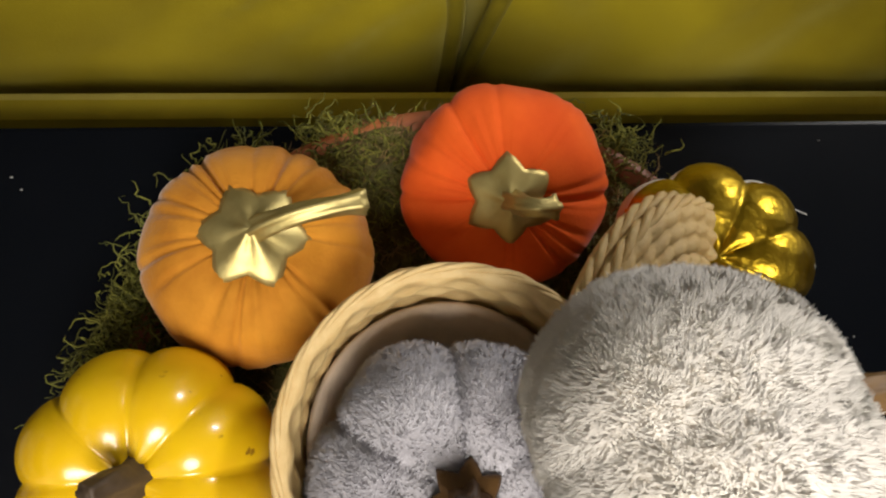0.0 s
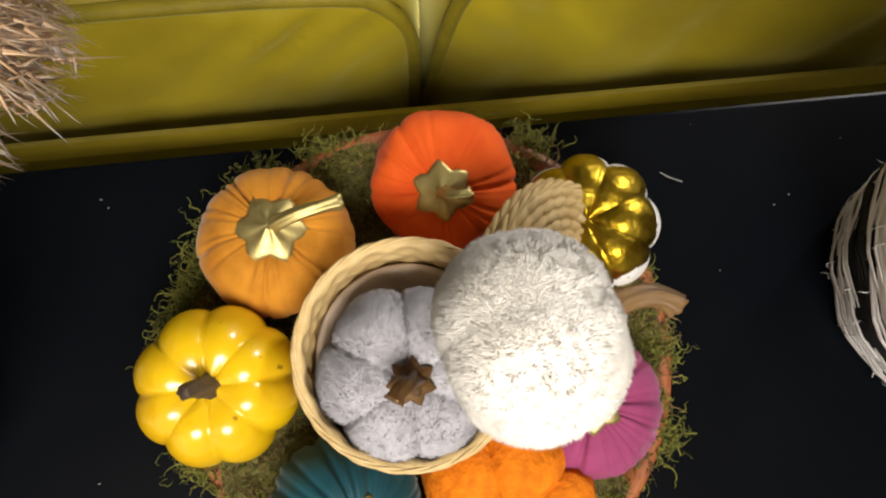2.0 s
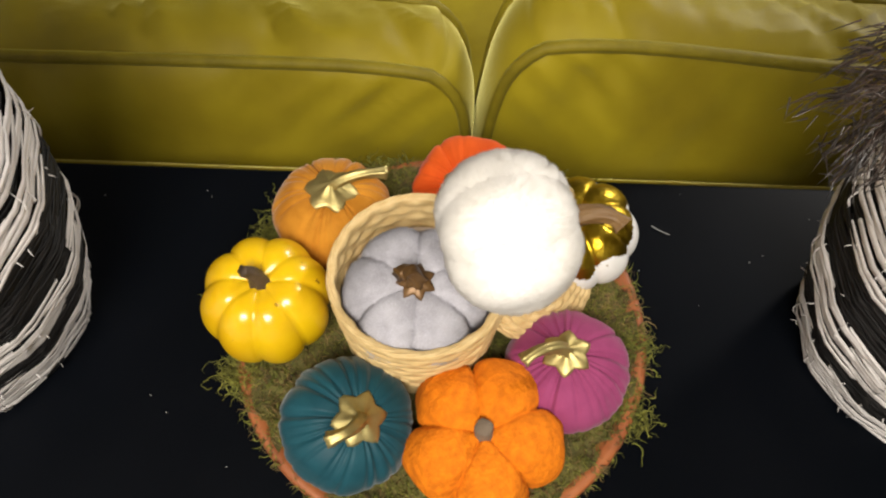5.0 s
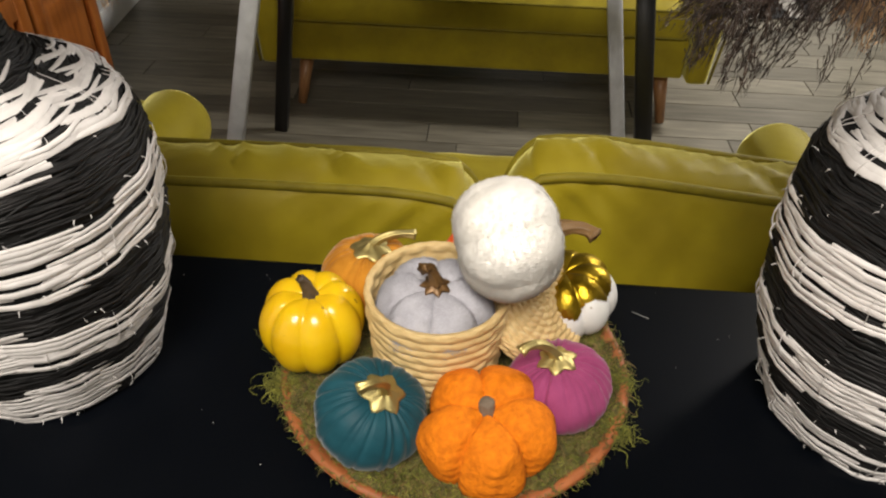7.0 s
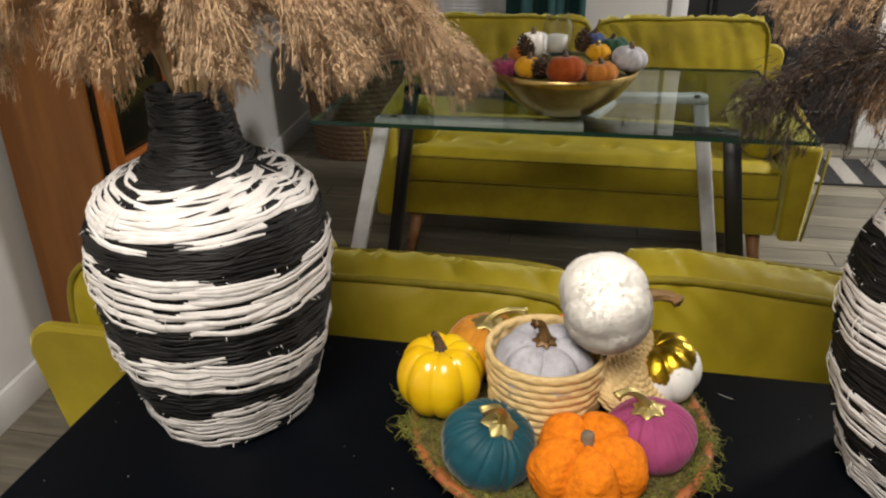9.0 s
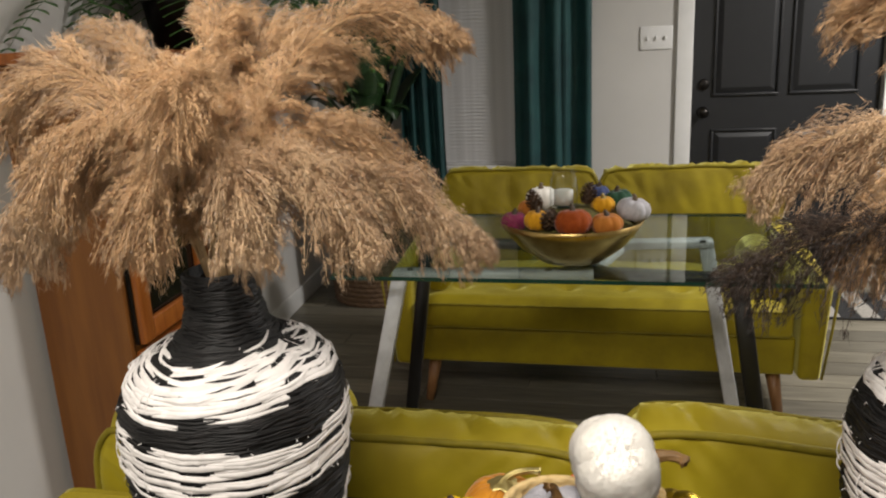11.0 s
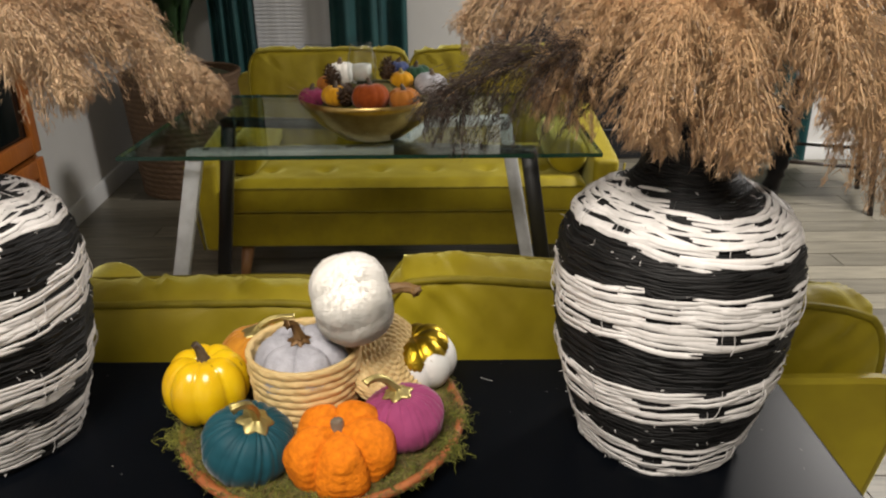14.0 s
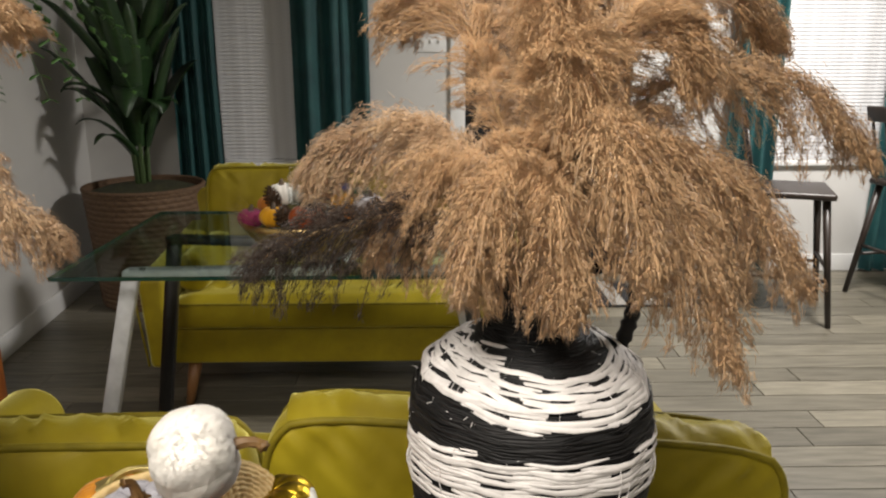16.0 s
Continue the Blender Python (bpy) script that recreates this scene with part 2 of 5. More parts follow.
# ---- room shell ----
def wall(name, x0, y0, x1, y1, label, holes=(), height=ROOM_H, thick=0.12):
    """A wall along x or y, with openings (start, end, bottom, top) measured along it; it grows outward from the room."""
    along_x = abs(x1 - x0) > abs(y1 - y0)
    a0, a1 = (x0, x1) if along_x else (y0, y1)
    bm = bmesh.new()
    cuts = sorted({a0, a1, *[h[0] for h in holes], *[h[1] for h in holes]})
    for s, e in zip(cuts, cuts[1:]):
        mid = (s + e) / 2
        spans = [(0, height)]
        for h in holes:
            if h[0] < mid < h[1]:
                spans = [(0, h[2]), (h[3], height)]
        for low, high in spans:
            if high - low > 1e-4:
                if along_x:
                    out = thick if y0 > 0 else -thick
                    box_bm(s, min(y0, y0 + out), low, e, max(y0, y0 + out), high, bm=bm)
                else:
                    out = -thick if x0 < 0 else thick
                    box_bm(min(x0, x0 + out), s, low, max(x0, x0 + out), e, high, bm=bm)
    bmesh.ops.remove_doubles(bm, verts=bm.verts[:], dist=1e-5)
    return tagged(mesh_ob(name, bm, WALL, smooth=False), label, "wall", kind="structure")


# the side wall stands a few degrees off the line of the sofas
SKEW = Matrix.Translation((ROOM_L, ROOM_F, 0)) @ pose(0, 0, 0, 0, 0, 4.8) @ Matrix.Translation((-ROOM_L, -ROOM_F, 0))
DOOR = (0.475, 1.405)
WIN_A, WIN_B = (-0.92, -0.38, 0.66, 2.0), (2.06, 3.0, 0.66, 2.0)
wall("wall_north", ROOM_L, ROOM_F, ROOM_R, ROOM_F, "pale grey painted wall with a black door and windows", [(*DOOR, 0.0, 2.05), WIN_A, WIN_B])
wall("wall_west", ROOM_L, ROOM_B - 0.12, ROOM_L, ROOM_F + 0.12, "pale grey painted side wall").matrix_world = SKEW
wall("wall_east", ROOM_R, ROOM_B - 0.12, ROOM_R, ROOM_F + 0.12, "pale grey painted side wall")
wall("wall_south", ROOM_L, ROOM_B, ROOM_R, ROOM_B, "pale grey painted wall behind the viewer")
tagged(mesh_ob("ceiling", box_bm(ROOM_L - 0.12, ROOM_B - 0.12, ROOM_H, ROOM_R + 0.12, ROOM_F + 0.12, ROOM_H + 0.1), CEILING, smooth=False), "white textured ceiling", "ceiling", kind="structure")
floor = tagged(mesh_ob("floor", box_bm(ROOM_L - 0.12, ROOM_B - 0.12, -0.1, ROOM_R + 0.12, ROOM_F + 0.12, -0.006), UNDERLAY, smooth=False), "grey wood-look plank floor with fine dark joints", "floor", kind="structure")


def ceiling_fixture(x, y, r):
    lamp = thing("ceiling_fixture", pose(x, y, ROOM_H), "unseen round white ceiling fixture, added above a light", "lamp", "ceiling lamps")
    part("base", lathe_bm([(0, -0.001), (r, -0.001), (r + 0.004, -0.02), (r, -0.04), (0.0, -0.04)], 40), WHITE_TRIM, lamp)
    return lamp


# made-up disc over the torch's stand-in; no lamp is known here
ceiling_fixture(-0.10, -1.25, 0.50)
ceiling_fixture(2.15, 2.05, 0.28)


def baseboard(x0, y0, x1, y1):
    bm = box_bm(x0, y0, -0.004, x1, y1, 0.10, 0.004)
    return tagged(mesh_ob("baseboard", bm, WHITE_TRIM), "white painted baseboard", "baseboard", kind="structure")


baseboard(ROOM_L + 0.001, ROOM_B, ROOM_L + 0.016, ROOM_F - 0.02).matrix_world = SKEW
baseboard(ROOM_L + 0.02, ROOM_F - 0.016, DOOR[0] - 0.085, ROOM_F - 0.001)
baseboard(DOOR[1] + 0.085, ROOM_F - 0.016, ROOM_R - 0.02, ROOM_F - 0.001)


# ---- sofas ----
def cushion_bm(w, t, h, bulge, seed, cuts=34, corner=0.16, wrinkle=0.009):
    """A boxed cushion standing on its edge: w along x, t along y, h along z, centred."""
    bm = bmesh.new()
    bmesh.ops.create_cube(bm, size=2)
    bmesh.ops.subdivide_edges(bm, edges=bm.edges[:], cuts=cuts, use_grid_fill=True)
    off = Vector((seed * 3.7, seed * 1.3, 0))
    for v in bm.verts:
        x, y, z = v.co
        k = max(abs(x), abs(z))
        l = (abs(x) ** 6 + abs(z) ** 6) ** (1 / 6)
        s = k / l if l > 1e-6 else 1
        s = 1 + (s - 1) * corner * 5
        sag = 1 - 0.025 * (1 - x * x) if z > 0 else 1
        px, pz = x * s * w / 2, z * s * sag * h / 2
        puff = bulge * max(0, 1 - x * x) ** 0.6 * max(0, 1 - z * z) ** 0.6
        py = y * (t / 2 + puff * (1 if abs(y) > 0.99 else 0.0))
        if abs(y) < 0.99:
            edge = 0.010 * (1 - y * y)
            px += edge * (1 if x > 0 else -1) * (abs(x) >= k - 1e-4)
            pz += edge * (1 if z > 0 else -1) * (abs(z) >= k - 1e-4)
        p = Vector((px, py, pz))
        n = noise.noise(Vector((px * 9, pz * 3.0 + py * 6, 0)) + off) * wrinkle + noise.noise(Vector((px * 26 + pz * 8, py * 8, pz * 7)) + off) * wrinkle * 0.55
        # gathers that run in from the seams
        seam = max(abs(z), 0.0) ** 6
        n2 = (abs(noise.noise(Vector((px * 34, seed, 0.3 * pz)))) - 0.2) * 0.004 * seam
        # slanting folds below the top seam
        reach = max(0.0, z - 0.1) ** 1.5
        n2 += (0.5 - abs(noise.noise(Vector((px * 17 + pz * 9, seed * 2, 1))))) * 0.010 * reach * max(0.0, noise.noise(Vector((px * 3.1, seed, 9))) + 0.35)
        tug = max(0.0, abs(x) + abs(z) - 1.15) * 0.006 * math.sin((abs(px) - abs(pz)) * 130 + seed * 5)
        hold = 1 - k ** 14 if abs(y) > 0.99 else 1 - y * y
        p.y += ((n * 1.3 + tug) * hold + n2 * (1 - k ** 30)) * (1 if y > 0 else -1) * (1 if abs(y) > 0.99 else 0)
        p.z += n * hold * (1 if abs(y) < 0.99 else 0)
        if z > 0.99:
            # gathers across the top, drawn in at both seams
            fold = 1 - 2.4 * abs(noise.noise(Vector((px * 27 + y * 0.6, seed, y * 0.35))))
            p.z += 0.017 * fold * (1 - y * y) * (0.45 + 0.8 * abs(noise.noise(Vector((px * 4, seed, 2)))))
        p.z += 0.004 * noise.noise(Vector((px * 7, seed, 5))) * max(0, z)
        v.co = p
    return bm


def corner_shape(x, z, w, h, corner=0.16):
    """Where a point of the unit square lies on a cushion's rounded outline."""
    k = max(abs(x), abs(z))
    l = (abs(x) ** 6 + abs(z) ** 6) ** (1 / 6)
    s = 1 + (k / l - 1) * corner * 5
    sag = 1 - 0.025 * (1 - x * x) if z > 0 else 1
    return x * s * w / 2, z * s * sag * h / 2


def cord_bm(w, h, y, r=0.0058, seed=0):
    """The cord sewn round one face of a cushion."""
    pts, n = [], 22
    for (ax, az), (bx, bz) in (((1, -1), (1, 1)), ((1, 1), (-1, 1)), ((-1, 1), (-1, -1)), ((-1, -1), (1, -1))):
        for i in range(n):
            q = i / n
            px, pz = corner_shape(ax + (bx - ax) * q, az + (bz - az) * q, w, h)
            pts.append((px, y, pz + 0.004 * noise.noise(Vector((px * 7, seed, 5))) * max(0, az + (bz - az) * q)))
    return tube_bm(pts, r, 6, closed=True)


def sofa(m, label, cushions, arm_out=0.775, cuts=34, back_z=0.695, cushion_t=0.125):
    """A two-seat sofa: front along local y = 0, back at y = 0.78, floor at z = 0."""
    s = thing("sofa", m, label, "sofa", "velvet sofas")
    part("seat_base", box_bm(-0.66, 0.03, 0.17, 0.66, 0.70, 0.305, 0.012), VELVET, s)
    # padded back: a leaning slab whose outer top corners are rounded off
    back, rows = bmesh.new(), []
    top_z, cr = back_z - 0.17, 0.045
    outline = [(-0.70, 0.0), (-0.70, 0.12)] + [(-0.752 + cr - cr * math.cos(radians(a)), top_z - cr + cr * math.sin(radians(a))) for a in range(0, 91, 15)]
    outline += [(-x, z) for x, z in outline[::-1]]
    for y0, inset in ((0.0, 0.006), (0.006, 0.0), (0.017, 0.0), (0.023, 0.006)):
        rows.append([back.verts.new((x - math.copysign(inset, x), 0.640 + 0.090 * (1 - z / top_z) * (y0 / 0.023) + (0.097 + y0) * z / top_z, 0.17 + z - (inset if z > 0.3 else 0))) for x, z in outline])
    for a, b in zip(rows, rows[1:]):
        for i in range(len(outline)):
            k = (i + 1) % len(outline)
            back.faces.new((a[i], a[k], b[k], b[i]))
    back.faces.new(rows[0][::-1])
    back.faces.new(rows[-1])
    bmesh.ops.recalc_face_normals(back, faces=back.faces[:])
    part("back_frame", back, VELVET, s, smooth=False)
    # tufted bench cushion
    bm = bmesh.new()
    bmesh.ops.create_grid(bm, x_segments=72, y_segments=36, size=1)
    tufts = [(-0.5 + 0.2 * i + (0.1 if r else 0), 0.16 + 0.2 * r) for r in range(3) for i in range(6 if r % 2 == 0 else 5)]
    for v in bm.verts:
        x, y = v.co.x * 0.645, 0.31 + v.co.y * 0.305
        fade = min(1, (1 - abs(v.co.x)) * 9) * min(1, (1 - abs(v.co.y)) * 9)
        z = 0.405 + 0.025 * math.sqrt(max(0, fade))
        for tx, ty in tufts:
            d = math.hypot(x - tx, y - ty)
            z -= 0.022 * math.exp(-(d / 0.028) ** 2)
        v.co = Vector((x, y, z + 0.003 * noise.noise(Vector((x * 14, y * 14, 0)))))
    low = box_bm(-0.645, 0.005, 0.31, 0.645, 0.615, 0.412, 0.02, 3)
    join_bm(bm, low)
    cushion = part("seat_cushion", bm, VELVET, s)
    for tx, ty in tufts:
        bmb = bmesh.new()
        bmesh.ops.create_uvsphere(bmb, u_segments=8, v_segments=6, radius=0.009)
        for v in bmb.verts:
            v.co = Vector((v.co.x + tx, v.co.y + ty, v.co.z * 0.6 + 0.412))
        part("button", bmb, VELVET_CORD, cushion)
    pts = [Vector((x, 0.004, 0.404)) for x in np.linspace(-0.63, 0.63, 40)]
    part("piping", tube_bm(pts, 0.005, 6), VELVET_CORD, cushion)
    for sx in (-1, 1):
        low = [(sx * 0.665, 0.0, 0.165), (sx * 0.735, 0.0, 0.165), (sx * 0.735, 0.68, 0.165), (sx * 0.665, 0.68, 0.165)]
        up = [(sx * 0.665, 0.0, 0.50), (sx * (arm_out - 0.02), 0.0, 0.50), (sx * arm_out, 0.70, 0.56), (sx * 0.665, 0.70, 0.56)]
        if sx < 0:
            low, up = low[::-1], up[::-1]
        arm = part("arm", hexa_bm(low, up, 0.02, 3), VELVET, s)
        part("piping", tube_bm([(sx * 0.77, -0.002, 0.49), (sx * 0.755, -0.004, 0.33), (sx * 0.737, -0.003, 0.175)], 0.0045, 6), VELVET_CORD, arm)
        # round bolster pillow lying along the arm
        prof = [(0, -0.2), (0.05, -0.2), (0.066, -0.192), (0.07, -0.18), (0.074, 0), (0.07, 0.18), (0.066, 0.192), (0.05, 0.2), (0, 0.2)]
        bl = lathe_bm(prof, 28)
        for v in bl.verts:
            v.co = Vector((v.co.x + sx * 0.585, v.co.z + 0.27, v.co.y + 0.497))
        part("bolster", bl, VELVET, s)
        for fy, ty in ((0.09, 0.05), (0.62, 0.66)):
            part("leg", tube_bm([(sx * 0.60, fy, 0.172), (sx * 0.625, ty, 0.0)], [0.026, 0.015], 12), BEECH, s, "tapered light brown wooden leg")
    for k, (cx, cy, w, h, lift, back, roll) in enumerate(cushions):
        t = cushion_t
        cu = part("back_cushion", cushion_bm(w, t, h, 0.022, k + 1.5 * m.translation.y, cuts), VELVET, s)
        cu.matrix_local = Matrix.Translation((cx, cy, 0.405 + h / 2 + lift)) @ pose(0, 0, 0, back, roll, 0)
        for y in (-t / 2, t / 2):
            part("piping", cord_bm(w + 0.003, h + 0.003, y, seed=k + 1.5 * m.translation.y), VELVET_CORD, cu)
    return s


sofa(pose(0.0, 0.775, 0, 0, 0, 180), "olive yellow velvet sofa seen from behind, against the black table",
     [(-0.392, 0.652, 0.69, 0.372, 0.003, 2.5, -5.4), (0.340, 0.654, 0.745, 0.372, -0.010, 2.5, 1.0)], 0.80, 66, 0.685, 0.090)
sofa(pose(0.005, 1.70, 0), "olive yellow velvet sofa with tufted seat facing the glass table",
     [(-0.330, 0.62, 0.65, 0.385, 0.01, -9, 0.5), (0.330, 0.62, 0.65, 0.385, 0.01, -9, -1.0)], cuts=36)


# ---- console table ----
TABLE_Z = 0.73
console = thing("console_table", pose(0.025, -0.2, 0), "matt black console table standing behind the sofa", "table")
part("tabletop", box_bm(-0.51, -0.20, TABLE_Z - 0.035, 0.51, 0.20, TABLE_Z, 0.0025, 2), TABLE_BLACK, console, smooth=False)
part("apron", box_bm(-0.47, -0.16, TABLE_Z - 0.11, 0.47, 0.15, TABLE_Z - 0.036, 0.002), TABLE_BLACK, console, smooth=False)
for sx in (-0.46, 0.42):
    for sy in (-0.17, 0.13):
        part("leg", box_bm(sx, sy, 0.0, sx + 0.04, sy + 0.04, TABLE_Z - 0.036, 0.003), TABLE_BLACK, console, smooth=False)
lint = bmesh.new()
rng = random.Random(5)
for i in range(60):
    x, y = rng.uniform(-0.47, 0.52), rng.uniform(-0.38, -0.01)
    if math.hypot(x - 0.016, y + 0.15) > 0.16:
        a, l = rng.uniform(0, 6.28), rng.uniform(0.0002, 0.0007)
        box_bm(x - l, y - 0.0003, TABLE_Z - 0.0001, x + l, y + 0.0003, TABLE_Z + 0.0004, bm=lint)
tube_bm([(0.185, -0.043, TABLE_Z + 0.0006), (0.19, -0.047, TABLE_Z + 0.001), (0.199, -0.051, TABLE_Z + 0.0006)], 0.0004, 4, bm=lint)
tagged(mesh_ob("lint", lint, DUST, smooth=False), "pale specks of lint on the black table", "lint", kind="stuff")

# ---- centrepiece ----
def fabric(name, c, c2, bump=0.5, sheen=0.3, rough=0.85):
    return mat(name, c, rough, color2=c2, scale=45, bump=bump, bump_scale=700, bump_distance=0.0006, sheen=sheen, spec=0.2)


AMBER = fabric("amber_velvet", (0.50, 0.21, 0.018), (0.38, 0.145, 0.011))
RED_ORANGE = fabric("bright_orange_cotton", (0.78, 0.115, 0.014), (0.68, 0.085, 0.01), 0.35, 0.1)
TEAL = fabric("teal_satin", (0.009, 0.062, 0.082), (0.006, 0.045, 0.062), 0.25, 0.25, 0.55)
PINK = fabric("magenta_cotton", (0.275, 0.05, 0.135), (0.22, 0.036, 0.105), 0.5, 0.2)
KNIT = mat("orange_knit", (0.70, 0.19, 0.005), 0.85, color2=(0.52, 0.13, 0.003), scale=160, bump=0.7, bump_scale=330, bump_distance=0.002, sheen=0.0, spec=0.2)
YELLOW = mat("yellow_glaze", (0.72, 0.47, 0.006), 0.24, color2=(0.62, 0.36, 0.004), scale=16, coat=0.22, speckle=(0.28, 0.15, 0.01), speckle_scale=120, speckle_at=0.71, bump=0.06, bump_scale=60)
WHITE_SPECK = mat("speckled_white_glaze", (0.74, 0.73, 0.70), 0.5, color2=(0.68, 0.67, 0.63), scale=30, speckle=(0.25, 0.17, 0.07), speckle_scale=95, speckle_at=0.69, bump=0.25, bump_scale=150)
WHITE_FUR = mat("white_plush", (0.95, 0.91, 0.85), 0.9, color2=(0.92, 0.88, 0.82), scale=18, sheen=0.4, spec=0.15, speckle=(0.86, 0.74, 0.5), speckle_scale=11, speckle_at=0.75)
GREY_FUR = mat("grey_plush", (0.46, 0.45, 0.48), 0.9, color2=(0.34, 0.33, 0.36), scale=40, sheen=0.35, spec=0.15, island=0.15)
PLUSH_WHITE = mat("white_plush_fibre", (0.91, 0.875, 0.82), 0.9, color2=(0.88, 0.84, 0.77), scale=18, spec=0.1, speckle=(0.88, 0.77, 0.55), speckle_scale=11, speckle_at=0.75)
PLUSH_GREY = mat("grey_plush_fibre", (0.50, 0.49, 0.53), 0.9, color2=(0.40, 0.39, 0.425), scale=40, spec=0.1, island=0.08)
STEM_WOOD = mat("brown_resin_stem", (0.21, 0.12, 0.04), 0.55, color2=(0.11, 0.055, 0.018), scale=40, stretch=(1, 1, 0.3), bump=0.3, bump_scale=150)
STEM_BRONZE = mat("bronze_brown_stem", (0.17, 0.09, 0.03), 0.4, 0.35, color2=(0.10, 0.05, 0.015), scale=60, bump=0.3, bump_scale=200)
STEM_DARK = mat("dark_brown_stem", (0.075, 0.048, 0.026), 0.6, color2=(0.04, 0.025, 0.013), scale=90, bump=0.4, bump_scale=300)
STEM_GREY = mat("grey_brown_felt", (0.17, 0.125, 0.085), 0.9, scale=80, bump=0.4, bump_scale=300)
SEAGRASS = mat("pale_raffia_weave", (0.62, 0.46, 0.22), 0.65, color2=(0.52, 0.36, 0.15), scale=120, detail=5, stretch=(1, 1, 3), bump=0.5, bump_scale=500, bump_distance=0.0006, sss=0.05)
LINING = mat("beige_felt", (0.62, 0.50, 0.39), 0.9, scale=40, bump=0.3, bump_scale=400)
TERRACOTTA = mat("red_brown_terracotta", (0.33, 0.105, 0.03), 0.55, color2=(0.20, 0.055, 0.016), scale=26, stretch=(1, 1, 3), bump=0.3, bump_scale=120, bump_distance=0.001)
MOSS_BED = mat("brown_moss_bed", (0.125, 0.108, 0.022), 0.95, color2=(0.055, 0.05, 0.012), scale=70, bump=0.9, bump_scale=200, bump_distance=0.004)
MOSS_GREEN = mat("green_moss", (0.21, 0.20, 0.03), 0.9, color2=(0.10, 0.11, 0.014), scale=30, island=0.5)
MOSS_BROWN = mat("brown_moss", (0.24, 0.165, 0.06), 0.9, color2=(0.12, 0.075, 0.022), scale=30, island=0.5)


def gourd_bm(r, h, lobes, depth, seed, n_t=112, n_p=56, sharp=1.0, dip=0.22, pleats=0, pleat_depth=0.0, rib=0.0, lump=0.0):
    """A pumpkin body, centred, with its axis up. lobes: deep furrows; pleats: fine folds that gather at the poles; rib: rows of knitted cable."""
    rg = random.Random(seed)
    folds = [(rg.uniform(0, 6.283), rg.uniform(0.5, 1.0), rg.uniform(0.02, 0.05), rg.uniform(0.4, 1.6)) for _ in range(pleats)]
    bm = bmesh.new()
    rows = []
    for j in range(n_p + 1):
        p = math.pi * j / n_p
        row = []
        for i in range(n_t):
            a = 2 * math.pi * i / n_t
            f = abs(math.sin(lobes * a / 2)) if lobes else 1.0
            near_pole = abs(math.cos(p))
            groove = 1 - depth * (1 - f ** sharp)
            s = math.sin(p) ** 0.82 if 0 < j < n_p else 0.0
            rr = r * s * groove
            z = h / 2 * math.cos(p)
            z -= (1 if z > 0 else -1) * dip * h / 2 * math.exp(-(s / 0.42) ** 2)
            z *= 1 - depth * 0.55 * (1 - f ** sharp)
            for fa, fd, fw, fl in folds:
                d = (a - fa + math.pi) % (2 * math.pi) - math.pi
                w = fw * (0.6 + 0.6 * s)
                g = math.exp(-(d / w) ** 2) * fd * pleat_depth * max(0.0, 1 - s ** 2 * (0.55 / fl)) * min(1, s * 4)
                rr -= g * r * 0.35
                z -= g * h * 0.22 * (1 if z > 0 else -1)
            if rib:
                w = rib * math.sin(p * 26 + 1.2 * math.sin(lobes * a)) * (0.5 + 0.5 * math.cos(lobes * a * 2))
                rr += w * r * s
            if lump:
                rr += lump * r * noise.noise(Vector((math.cos(a) * s * 2.2 + seed, math.sin(a) * s * 2.2, z / r * 2.2)))
            row.append(Vector((rr * math.cos(a), rr * math.sin(a), z)))
        rows.append(row)
    top, bottom = bm.verts.new(sum(rows[0], Vector()) / n_t), bm.verts.new(sum(rows[-1], Vector()) / n_t)
    grid = [[bm.verts.new(v) for v in row] for row in rows[1:-1]]
    for i in range(n_t):
        k = (i + 1) % n_t
        bm.faces.new((top, grid[0][i], grid[0][k]))
        bm.faces.new((bottom, grid[-1][k], grid[-1][i]))
        for a, b in zip(grid, grid[1:]):
            bm.faces.new((a[i], b[i], b[k], a[k]))
    return bm


def calyx_bm(radius, points=6, drop=0.35, lift=0.0, inner=0.70):
    """A metal star draped over the top of a pumpkin; its tips turn down."""
    bm = bmesh.new()
    n, steps = points * 6, 7
    rings = []
    for side in (0.0, -0.0012):
        layer = []
        for s in range(1, steps + 1):
            ring = []
            for i in range(n):
                a = 2 * math.pi * i / n
                tri = abs(((i / 6) % 1) * 2 - 1)
                edge = radius * (inner + (1 - inner) * tri ** 1.15)
                q = s / steps
                rr = edge * q
                ridge = 0.06 * radius * (tri - 0.5) * q
                z = lift - drop * radius * (rr / radius) ** 2 + ridge + side + 0.16 * radius * math.exp(-(q / 0.3) ** 2)
                ring.append(bm.verts.new((rr * math.cos(a), rr * math.sin(a), z)))
            layer.append(ring)
        centre = bm.verts.new((0, 0, lift + side + 0.16 * radius))
        rings.append((centre, layer))
    for flip, (centre, layer) in enumerate(rings):
        for i in range(n):
            k = (i + 1) % n
            f = (centre, layer[0][i], layer[0][k])
            bm.faces.new(f[::-1] if flip else f)
            for a, b in zip(layer, layer[1:]):
                f = (a[i], b[i], b[k], a[k])
                bm.faces.new(f[::-1] if flip else f)
    for i in range(n):
        k = (i + 1) % n
        a, b = rings[0][1][-1], rings[1][1][-1]
        bm.faces.new((a[i], b[i], b[k], a[k]))
    return bm


def stem_bm(path, r0, r1, flare, ridges=5, depth=0.2, n=20, steps=22):
    pts = bezier(*path, steps)
    radii = [r0 + (r1 - r0) * (i / (steps - 1)) + (flare - r1) * max(0, (i / (steps - 1) - 0.82) / 0.18) ** 2 + r0 * 0.5 * math.exp(-(i / 2.5)) for i in range(steps)]
    return tube_bm(pts, radii, n, ridges=ridges, depth=depth, twist=0.05)


